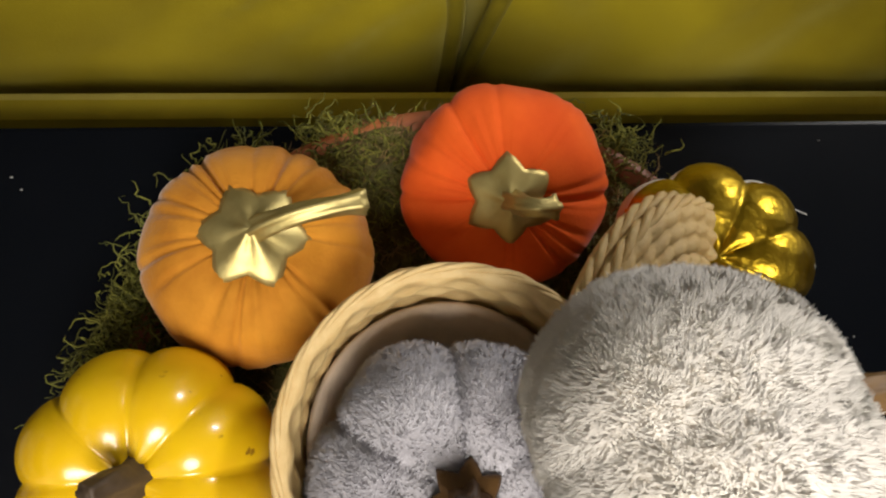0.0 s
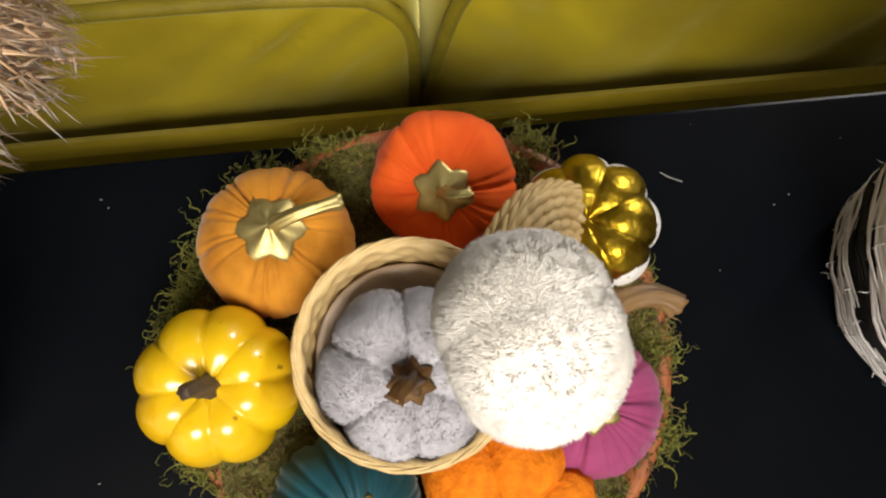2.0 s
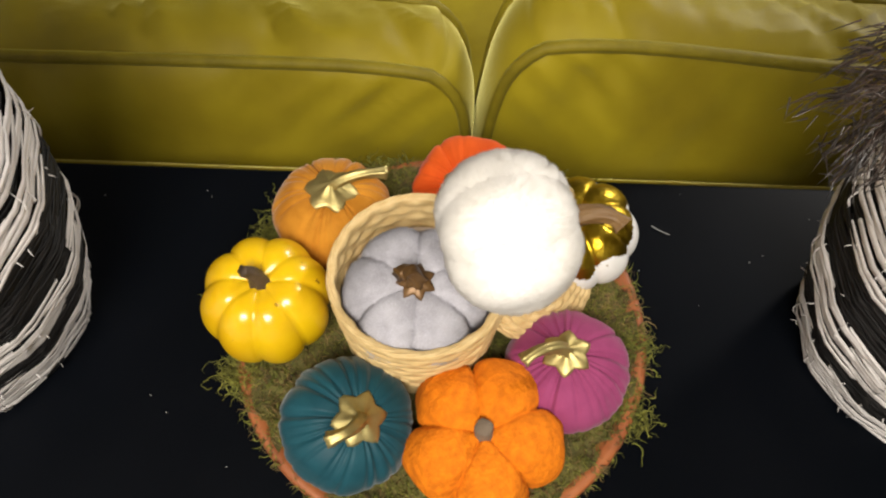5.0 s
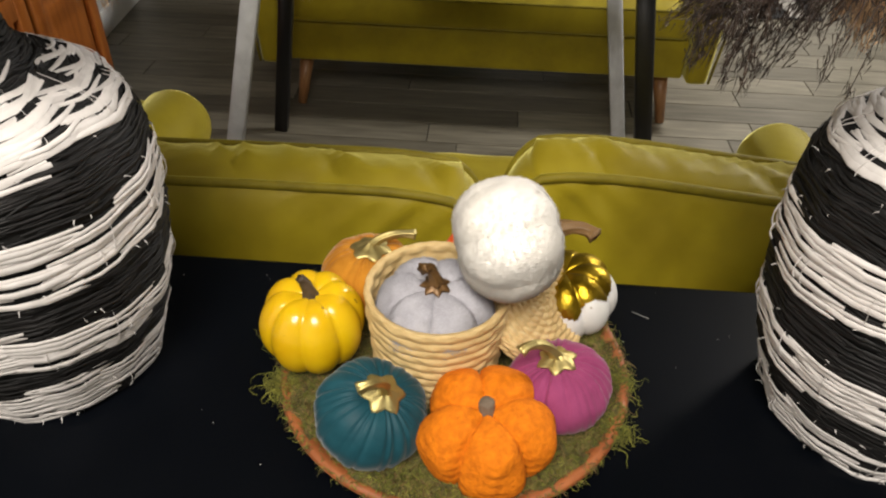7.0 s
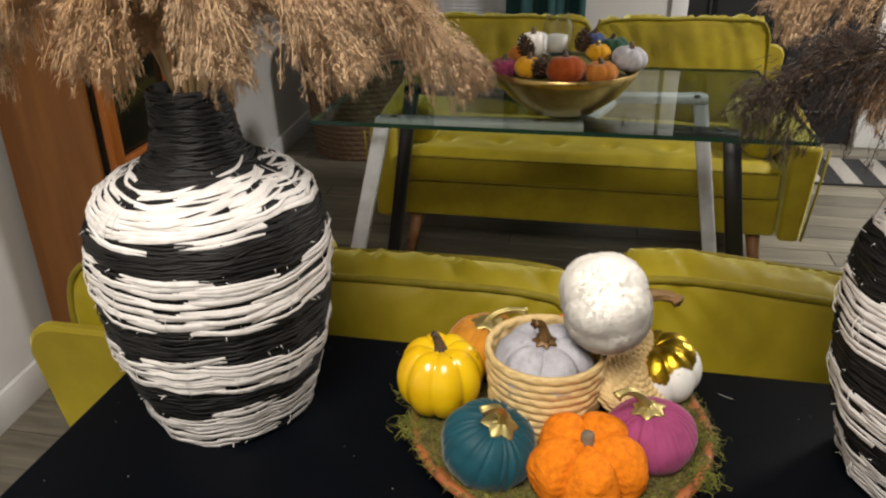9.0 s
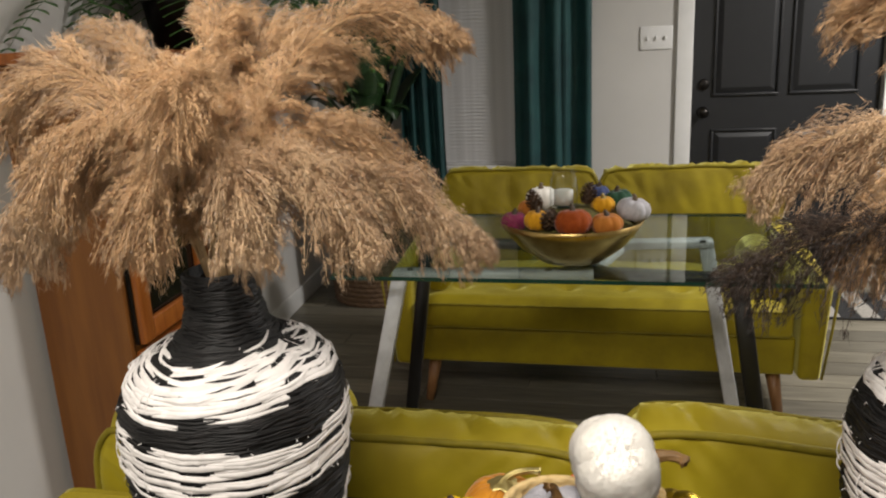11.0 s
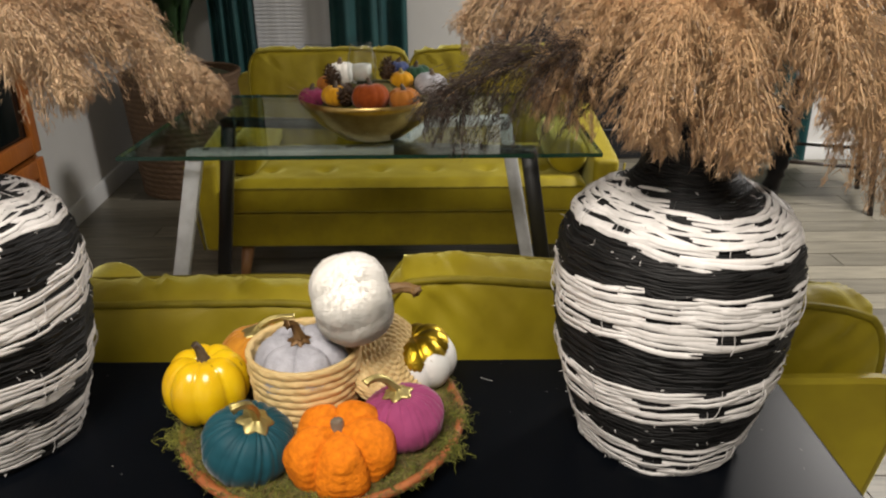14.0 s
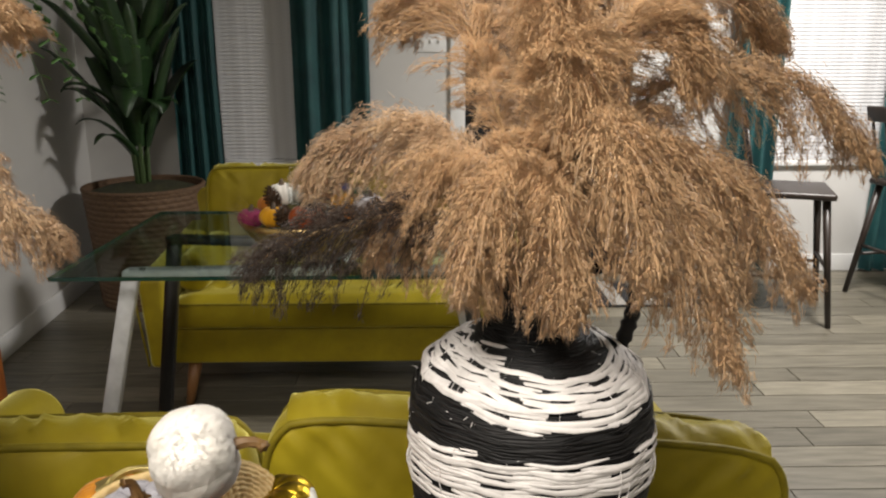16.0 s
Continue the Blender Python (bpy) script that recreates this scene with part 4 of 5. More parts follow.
def vase(x, y, seed, label, handle_angle):
    v = thing("vase", pose(x, y, TABLE_Z), label, "vase", "striped vases")
    core = [(0, 0.0)] + [(r - 0.0012, h) for h, r in VASE_PROFILE] + [(0.031, 0.345), (0.030, 0.30), (0, 0.29)]
    part("body", lathe_bm(core, 48), VASE_CORE, v)
    rg = random.Random(seed)
    black, white = [], []
    for i in range(3700):
        h0 = rg.uniform(0.0, 0.343)
        sweep = rg.uniform(0.25, 0.8) * (0.1 / max(0.04, vase_radius(h0))) ** 0.5
        climb, a0 = rg.gauss(0, 0.0028), rg.uniform(0, 6.283)
        mid, a = h0 + climb / 2, a0 + sweep / 2
        inside = any(lo + band_edge(a, k, seed) < mid < hi + band_edge(a, k, seed) for k, (lo, hi) in enumerate(BANDS))
        black.append((a0, sweep, h0, climb, rg.uniform(0.0007, 0.0016), rg.uniform(-0.0008, 0.0004) if inside else rg.uniform(0.0004, 0.0028), rg.uniform(0, 6)))
    # woven rows: strips that pass over one post and end behind the next
    step = 2 * math.pi / POSTS
    for k, (lo, hi) in enumerate(BANDS):
        h, row_no = max(0.003, lo) + 0.0015, 0
        while h < hi:
            edge_row = h < lo + 0.006 or h > hi - 0.006
            for j in range(POSTS):
                if (j + row_no) % 2 or rg.random() < (0.30 if edge_row else 0.05):
                    continue
                a = step * j
                gap = rg.uniform(0.07, 0.15)
                for d in range(3):
                    if rg.random() < 0.10:
                        continue
                    s0, s1 = gap + rg.uniform(-0.02, 0.04), gap + rg.uniform(-0.02, 0.04)
                    hh = h + band_edge(a + step, k, seed) + (d - 1) * 0.0019 + rg.gauss(0, 0.0009)
                    tilt_h = band_edge(a + 2 * step, k, seed) - band_edge(a, k, seed)
                    white.append((a + s0, 2 * step - s0 - s1, max(0.001, hh - tilt_h / 2), tilt_h + rg.gauss(0, 0.0028), rg.uniform(0.0017, 0.0030), rg.uniform(0.0022, 0.0044), rg.uniform(0, 6)))
            lean = (vase_radius(min(0.345, h + 0.004)) - vase_radius(max(0, h - 0.004))) / 0.008
            h += 0.0052 / math.hypot(1, lean)
            row_no += 1
        # upright binders on the posts
        for j in range(POSTS):
            a = step * j + rg.gauss(0, 0.015)
            e = band_edge(a, k, seed)
            for side in (-0.035, 0.035):
                if rg.random() < 0.8:
                    low = max(0.003, lo + e + rg.uniform(0.0, 0.012))
                    white.append((a + side + rg.gauss(0, 0.01), rg.gauss(0, 0.012), low, min(hi + e - low, rg.uniform(0.012, 0.034)), 0.0017, 0.0052, rg.uniform(0, 6)))
    tagged(strand_mesh("black_raffia", black, RAFFIA_BLACK, v), kind="stuff")
    tagged(strand_mesh("white_raffia", white, RAFFIA_WHITE, v), "loosely woven bands of white raffia", kind="stuff")
    # frayed ends
    rf = np.random.RandomState(seed)
    roots = []
    for i in range(170):
        k = rf.randint(0, 4)
        h = BANDS[k][rf.randint(0, 2)] + rf.normal(0, 0.004)
        h = min(0.3, max(0.003, h))
        a = rf.uniform(0, 6.283)
        r = vase_radius(h) + 0.002
        roots.append((r * math.cos(a), r * math.sin(a), h, math.cos(a), math.sin(a)))
    tagged(thread_mesh("frayed_end", roots, RAFFIA_WHITE, v, (0.002, 0.006), 0.0006, 0.5, 3, seed, 0.0), kind="stuff")
    # wrapped handle from the shoulder to the lip
    c, s = math.cos(handle_angle), math.sin(handle_angle)
    pts = bezier((0.094 * c, 0.094 * s, 0.246), (0.118 * c, 0.118 * s, 0.305), (0.125 * c, 0.125 * s, 0.352), (0.036 * c, 0.036 * s, 0.328), 40)
    part("handle", tube_bm(pts, [0.0075 + 0.0012 * math.sin(i * 2.4) for i in range(40)], 10), RAFFIA_BLACK, v, "black wrapped handle")
    return v


vase(-0.334, -0.145, 3, "large round vase woven in black and white raffia stripes", radians(108))
vase(0.368, -0.140, 8, "round raffia vase woven in black and white stripes, with handle", radians(18))


def plume_mesh(path, seed, length=0.08, branches=165, spikes=58, spread=1.0, droop=1.0, fine=1.0):
    """Feathery grass: drooping side shoots along a bent stalk, each thick with small husks. Returns vertices and faces."""
    rg = np.random.RandomState(seed)
    pts = np.array([p[:] for p in bezier(*path, 40)])
    start = 0.18
    t = rg.uniform(start, 1.0, branches) ** 0.9
    idx = t * 39
    i0 = np.clip(idx.astype(int), 0, 38)
    f = (idx - i0)[:, None]
    root = pts[i0] * (1 - f) + pts[i0 + 1] * f
    way = pts[i0 + 1] - pts[i0]
    way /= np.linalg.norm(way, axis=1)[:, None]
    side = rg.normal(size=(branches, 3))
    side -= way * (side * way).sum(1)[:, None]
    side /= np.linalg.norm(side, axis=1)[:, None]
    envelope = np.sin(np.pi * np.clip((t - start) / (1 - start), 0.06, 0.97)) ** 0.45
    bl = length * envelope * rg.uniform(0.65, 1.15, branches)
    d0 = side * rg.uniform(0.3, 0.95, (branches, 1)) * spread + way * rg.uniform(0.55, 1.1, (branches, 1))
    d0 /= np.linalg.norm(d0, axis=1)[:, None]
    # husks along every shoot
    u = rg.uniform(0.05, 1.0, (branches, spikes)) ** 0.85
    drop = np.zeros((branches, spikes, 3))
    drop[:, :, 2] = -droop * 0.62 * u ** 1.8
    pos = root[:, None, :] + bl[:, None, None] * (d0[:, None, :] * (u - 0.22 * u * u)[:, :, None] + drop)
    tangent = d0[:, None, :] * (1 - 0.44 * u)[:, :, None]
    tangent[:, :, 2] -= droop * 1.1 * u ** 0.8
    tangent /= np.linalg.norm(tangent, axis=2)[:, :, None]
    pos = pos.reshape(-1, 3)
    tan = tangent.reshape(-1, 3)
    n = len(pos)
    jit = tan + rg.normal(0, 0.34, (n, 3))
    jit /= np.linalg.norm(jit, axis=1)[:, None]
    # husks stand off the shoot, less so towards its tip; each shoot is a loose tassel
    loose = 0.0014 + 0.0040 * (1 - u.reshape(-1)) ** 0.7
    pos = pos + rg.normal(0, 1, (n, 3)) * loose[:, None]
    q = np.cross(jit, rg.normal(size=(n, 3)))
    q /= np.linalg.norm(q, axis=1)[:, None]
    o = np.cross(jit, q)
    l = (0.0098 * fine * rg.uniform(0.5, 1.4, n))[:, None]
    w = 0.00036
    a, tip = pos - jit * l * 0.4, pos + jit * l * 0.6
    verts = np.concatenate([a + q * w, a - q * w * 0.5 + o * w * 0.87, a - q * w * 0.5 - o * w * 0.87, tip])
    k = np.arange(n)
    A, B, C, E = (k + j * n for j in range(4))
    faces = np.concatenate([np.stack(x, 1) for x in ((A, B, E), (B, C, E), (C, A, E))])
    # the shoots themselves, as thin three-sided rods
    s_u = np.linspace(0, 1, 6)
    sd = np.zeros((branches, 6, 3))
    sd[:, :, 2] = -droop * 0.62 * s_u ** 1.8
    sp = root[:, None, :] + bl[:, None, None] * (d0[:, None, :] * (s_u - 0.22 * s_u * s_u)[None, :, None] + sd)
    base = len(verts)
    rods = []
    ang = [(math.cos(2.094 * j), math.sin(2.094 * j)) for j in range(3)]
    e1 = np.cross(d0, [0.2, 0.5, 0.84])
    e1 /= np.linalg.norm(e1, axis=1)[:, None]
    e2 = np.cross(d0, e1)
    ring = np.stack([sp + 0.0004 * (c * e1 + s * e2)[:, None, :] for c, s in ang], 2)
    verts = np.concatenate([verts, ring.reshape(-1, 3)])
    bi = np.arange(branches)[:, None] * 18 + np.arange(5)[None, :] * 3
    bi = (bi.reshape(-1) + base)
    for j in range(3):
        j2 = (j + 1) % 3
        rods.append(np.stack((bi + j, bi + j2, bi + j2 + 3), 1))
        rods.append(np.stack((bi + j, bi + j2 + 3, bi + j + 3), 1))
    return verts, np.concatenate([faces, *rods])


def pampas(x, y, reach, rise, tip_z, azimuth, seed, material, label, length=0.082, branches=190, spikes=78, droop=0.85, spread=1.0, group="pampas in the vases"):
    """A stalk in a vase's neck at (x, y) that arches out by reach towards azimuth; its tip ends tip_z over the lip."""
    c, s = math.cos(radians(azimuth)), math.sin(radians(azimuth))
    g = thing("pampas_grass", pose(x, y, TABLE_Z + 0.34), label, "pampas grass", group)
    path = ((c * 0.006, s * 0.006, -0.03), (c * 0.03, s * 0.03, rise * 0.75), (c * reach * 0.55, s * reach * 0.55, rise * 1.25), (c * reach, s * reach, tip_z))
    pts = bezier(*path, 24)
    part("stalk", tube_bm(pts, [0.0028 - 0.0018 * i / 23 for i in range(24)], 6), STALK, g)
    tri_mesh("plume", *plume_mesh(path, seed, length, branches, spikes, spread, droop), material, g)
    return g


TAN, PALE, DARK = "drooping tan pampas plume in the striped vase", "pale drooping pampas plume in the striped vase", "dark brown feathery plume among the pale pampas"
LX, LY, RX, RY = -0.334, -0.145, 0.368, -0.140
left = ((12, 0.262, 0.13, 0.01, 11, PAMPAS_PALE), (-14, 0.18, 0.14, 0.04, 12, PAMPAS_PALE), (24, 0.25, 0.24, 0.215, 13, PAMPAS), (22, 0.20, 0.16, 0.08, 23, PAMPAS), (55, 0.16, 0.23, 0.20, 14, PAMPAS), (100, 0.17, 0.20, 0.16, 15, PAMPAS),
        (150, 0.24, 0.24, 0.19, 16, PAMPAS), (185, 0.22, 0.22, 0.14, 25, PAMPAS), (176, 0.23, 0.16, 0.05, 17, PAMPAS_PALE), (205, 0.19, 0.15, 0.03, 18, PAMPAS_PALE), (-70, 0.10, 0.20, 0.14, 19, PAMPAS), (-105, 0.09, 0.13, 0.055, 20, PAMPAS),
        (230, 0.15, 0.18, 0.09, 21, PAMPAS), (80, 0.06, 0.22, 0.23, 22, PAMPAS), (-45, 0.12, 0.14, 0.05, 24, PAMPAS_PALE))
right = ((176, 0.20, 0.14, 0.085, 31, PAMPAS_PALE), (150, 0.14, 0.22, 0.22, 32, PAMPAS), (115, 0.10, 0.26, 0.30, 33, PAMPAS_PALE), (60, 0.14, 0.22, 0.20, 34, PAMPAS), (20, 0.25, 0.27, 0.20, 35, PAMPAS),
         (4, 0.30, 0.20, 0.10, 36, PAMPAS), (22, 0.25, 0.13, -0.05, 37, PAMPAS_PALE), (-40, 0.18, 0.13, -0.04, 38, PAMPAS), (-85, 0.10, 0.11, 0.0, 39, PAMPAS), (-125, 0.11, 0.12, 0.01, 40, PAMPAS),
         (50, 0.15, 0.27, 0.25, 41, PAMPAS), (-90, 0.05, 0.24, 0.20, 47, PAMPAS), (-15, 0.22, 0.15, 0.0, 42, PAMPAS), (-65, 0.15, 0.17, 0.04, 43, PAMPAS), (195, 0.14, 0.12, 0.03, 44, PAMPAS), (-75, 0.07, 0.20, 0.15, 45, PAMPAS), (-20, 0.13, 0.22, 0.17, 46, PAMPAS))
for px, py, rows in ((LX, LY, left), (RX, RY, right)):
    for az, reach, rise, tip, seed, m in rows:
        pampas(px, py, reach, rise, tip, az, seed, m, PALE if m is PAMPAS_PALE else TAN, 0.086 if tip > 0.12 else 0.082, droop=0.5 if tip > 0.12 else 0.8)
pampas(RX, RY, 0.250, 0.070, 0.025, 200, 51, PAMPAS_DARK, DARK, 0.080, 150, 56, 0.6)
pampas(RX, RY, 0.08, 0.28, 0.34, 95, 52, PAMPAS_DARK, DARK, 0.05, 90, 40, 0.6)

# ---- glass table ----
BOLT_GREY = mat("grey_steel_disc", (0.16, 0.16, 0.16), 0.4, 0.7, scale=30)
gt = thing("glass_table", pose(0, 0, 0), "rectangular glass table on crossed white and black steel frames", "table")
top = part("glass_top", box_bm(-0.69, 1.03, 0.700, 0.545, 1.84, 0.711), GLASS, gt, "green-tinted glass top", smooth=False)
top.visible_shadow = False
for b in ((-0.6895, 1.027, 0.5445, 1.0298), (-0.6895, 1.8402, 0.5445, 1.843), (-0.693, 1.0275, -0.6902, 1.8425), (0.5452, 1.0275, 0.548, 1.8425)):
    part("glass_edge", box_bm(b[0], b[1], 0.7003, b[2], b[3], 0.7107), GLASS_EDGE, top, "dark green polished edge", smooth=False)


def bar_bm(p, q, w, t):
    """A flat bar from p to q: w wide, t thick."""
    p, q = Vector(p), Vector(q)
    way = (q - p).normalized()
    flat = Vector((0, 0, 1)) if abs(way.z) < 0.5 else Vector((0, 1, 0))
    side = way.cross(flat).normalized()
    up = side.cross(way)
    bm = hexa_bm([p + side * a * w / 2 + up * b * t / 2 for a, b in ((-1, -1), (1, -1), (1, 1), (-1, 1))],
                 [q + side * a * w / 2 + up * b * t / 2 for a, b in ((-1, -1), (1, -1), (1, 1), (-1, 1))], 0.002, 1)
    return bm


white_legs = [((-0.525, 1.14, 0.694), (-0.690, 1.12, 0.0)), ((0.335, 1.53, 0.694), (0.465, 1.55, 0.0))]
black_legs = [((-0.540, 1.53, 0.694), (-0.645, 1.55, 0.0)), ((0.370, 1.14, 0.694), (0.480, 1.12, 0.0))]
for legs, m, word in ((white_legs, LEG_WHITE, "white lacquered steel leg"), (black_legs, LEG_BLACK, "black lacquered steel leg")):
    for a, b in legs:
        part("leg", bar_bm(a, b, 0.042, 0.03), m, gt, word)
for a, b, m in (((-0.545, 1.145, 0.685), (0.005, 1.175, 0.685), LEG_WHITE), ((0.06, 1.50, 0.685), (0.355, 1.535, 0.685), LEG_WHITE),
                ((-0.56, 1.535, 0.685), (-0.2, 1.49, 0.685), LEG_BLACK), ((0.01, 1.19, 0.684), (0.39, 1.145, 0.684), LEG_BLACK), ((-0.2, 1.49, 0.680), (0.03, 1.2, 0.680), LEG_BLACK), ((-0.02, 1.19, 0.676), (0.07, 1.5, 0.676), LEG_WHITE)):
    part("rail", bar_bm(a, b, 0.058, 0.022), m, gt)
for x, y in ((-0.115, 1.165), (0.325, 1.50), (-0.50, 1.15), (0.345, 1.155)):
    bolt = part("bolt", lathe_bm([(0, 0.6995), (0.009, 0.6995), (0.010, 0.6990), (0.010, 0.6955), (0, 0.6955)], 16), BOLT_GREY, gt)
    bolt.location = (x, y, 0)

# ---- bowl of pumpkins on the glass table ----
BOWL_GOLD = mat("brushed_gold_metal", (0.56, 0.40, 0.16), 0.3, 1.0, color2=(0.44, 0.30, 0.10), scale=30, rough_var=0.08)
RUST = fabric("rust_velvet", (0.30, 0.06, 0.008), (0.22, 0.04, 0.006))
OCHRE = fabric("ochre_velvet", (0.45, 0.17, 0.03), (0.36, 0.12, 0.02))
MUSTARD = fabric("mustard_velvet", (0.62, 0.31, 0.012), (0.52, 0.24, 0.01))
PLUM = fabric("plum_cotton", (0.24, 0.035, 0.09), (0.18, 0.025, 0.07))
PALE_KNIT = mat("pale_grey_knit", (0.52, 0.51, 0.55), 0.9, scale=60, bump=0.8, bump_scale=250, bump_distance=0.003)
DEEP_GREEN = fabric("deep_green_velvet", (0.03, 0.085, 0.05), (0.02, 0.06, 0.035))
BLUE_VELVET = fabric("slate_blue_velvet", (0.06, 0.08, 0.19), (0.04, 0.055, 0.14))
CONE = mat("brown_pine_cone", (0.10, 0.055, 0.028), 0.7, color2=(0.05, 0.027, 0.014), scale=60, island=0.35)
CANDLE = mat("white_wax", (0.75, 0.73, 0.68), 0.5, scale=20, sss=0.2)

BX, BY, BZ = -0.055, 1.225, 0.7125
bowl = thing("bowl", pose(BX, BY, BZ), "wide gold metal bowl heaped with autumn pumpkins", "bowl")
part("shell", lathe_bm([(0, 0), (0.075, 0.0), (0.09, 0.004), (0.145, 0.045), (0.185, 0.095), (0.195, 0.116), (0.192, 0.117), (0.181, 0.097), (0.14, 0.048), (0.085, 0.008), (0, 0.006)], 64), BOWL_GOLD, bowl)
part("filling", lathe_bm([(0.182, 0.092), (0.12, 0.105), (0.06, 0.146), (0, 0.149)], 32), MOSS_BED, bowl, "dry brown filling")


def small_pumpkin(x, y, z, r, h, material, label, lobes=8, depth=0.1, stem=STEM_DARK, seed=1):
    p = thing("pumpkin", pose(BX + x, BY + y, BZ + z, 6 * math.sin(seed), 6 * math.cos(seed * 2), seed * 40), label, "pumpkin", "pumpkins in the bowl")
    part("body", gourd_bm(r, h, lobes, depth, seed, 64, 32, sharp=0.7, dip=0.2), material, p)
    part("stem", stem_bm(((0, 0, h * 0.34), (0, 0, h * 0.5), (0.002, 0, h * 0.58), (0.006, 0.002, h * 0.62)), 0.006, 0.004, 0.005, 5, 0.15, 10, 8), stem, p)


small_pumpkin(-0.150, -0.055, 0.118, 0.036, 0.055, PLUM, "small plum-coloured cloth pumpkin in the gold bowl", seed=1)
small_pumpkin(-0.085, -0.085, 0.128, 0.036, 0.056, MUSTARD, "small mustard pumpkin in the gold bowl", seed=2)
small_pumpkin(0.010, -0.115, 0.130, 0.050, 0.075, RUST, "rust velvet pumpkin in the gold bowl", 10, 0.06, seed=3)
small_pumpkin(0.095, -0.100, 0.122, 0.043, 0.058, OCHRE, "ochre velvet pumpkin in the gold bowl", seed=4)
small_pumpkin(0.165, -0.010, 0.142, 0.046, 0.065, PALE_KNIT, "pale grey knitted pumpkin in the gold bowl", 6, 0.15, STEM_GREY, 5)
small_pumpkin(0.085, 0.010, 0.150, 0.033, 0.050, MUSTARD, "small mustard pumpkin with gold stem in the bowl", 8, 0.1, BRASS, 6)
small_pumpkin(-0.085, 0.060, 0.160, 0.046, 0.070, WHITE_FUR, "white pumpkin at the back of the gold bowl", 8, 0.08, STEM_GREY, 7)
small_pumpkin(0.125, 0.090, 0.150, 0.042, 0.060, DEEP_GREEN, "deep green velvet pumpkin in the gold bowl", seed=8)
small_pumpkin(0.070, 0.105, 0.165, 0.034, 0.050, BLUE_VELVET, "slate blue velvet pumpkin in the gold bowl", seed=9)
small_pumpkin(-0.115, 0.02, 0.140, 0.034, 0.050, OCHRE, "small ochre pumpkin in the gold bowl", seed=10)


def pine_cone(x, y, z, seed, tip):
    c = thing("pine_cone", tilt(BX + x, BY + y, BZ + z, tip), "open brown pine cone among the pumpkins", "pine cone", "pine cones in the bowl")
    part("core", lathe_bm([(0, -0.03), (0.012, -0.026), (0.014, -0.01), (0.009, 0.02), (0, 0.032)], 12), CONE, c)
    bm = bmesh.new()
    for i in range(60):
        q = i / 60
        a = i * 2.39996
        r, z0 = 0.024 * math.sin(math.pi * (0.18 + 0.78 * q)) ** 0.8, -0.027 + 0.058 * q
        cc, ss = math.cos(a), math.sin(a)
        w = 0.0065 * (1 - 0.4 * q)
        pts = [(0.006, -w * 0.5, 0), (r, -w, 0.004), (r + 0.003, 0, 0.0065), (r, w, 0.004), (0.006, w * 0.5, 0), (r * 0.8, 0, -0.001)]
        vs = [bm.verts.new((px * cc - py * ss, px * ss + py * cc, z0 + pz)) for px, py, pz in pts]
        bm.faces.new(vs[:5])
        for k in range(5):
            bm.faces.new((vs[(k + 1) % 5], vs[k], vs[5]))
    part("scale_whorl", bm, CONE, c, smooth=False)


pine_cone(-0.052, -0.115, 0.135, 1, (0.3, -0.5, 1))
pine_cone(0.045, 0.015, 0.180, 2, (0.2, 0.1, 1))
pine_cone(-0.10, -0.01, 0.165, 3, (-0.4, 0.3, 1))

jar = thing("glass_jar", pose(BX - 0.020, BY - 0.005, BZ + 0.150), "clear glass jar with a white candle in the gold bowl", "jar")
part("wall", lathe_bm([(0, 0.0), (0.034, 0.0), (0.038, 0.006), (0.040, 0.05), (0.036, 0.075), (0.030, 0.086), (0.031, 0.1), (0.0285, 0.1), (0.028, 0.087), (0.0335, 0.074), (0.0375, 0.05), (0.0355, 0.008), (0, 0.005)], 40), CLEAR_GLASS, jar)
part("candle", lathe_bm([(0, 0.0065), (0.026, 0.0065), (0.026, 0.045), (0.02, 0.047), (0, 0.046)], 24), CANDLE, jar, "white wax candle")

rg = np.random.RandomState(77)
roots = [(BX - 0.14 + rg.normal(0, 0.02), BY - 0.05 + rg.normal(0, 0.02), BZ + 0.11, -0.9, -0.3) for _ in range(46)]
tw = thread_mesh("dry_twig", roots, MOSS_BROWN, None, (0.05, 0.10), 0.0006, 0.25, 5, 78, 0.9)
tagged(tw, "thin dry twigs sticking out of the gold bowl", "twigs", kind="stuff")

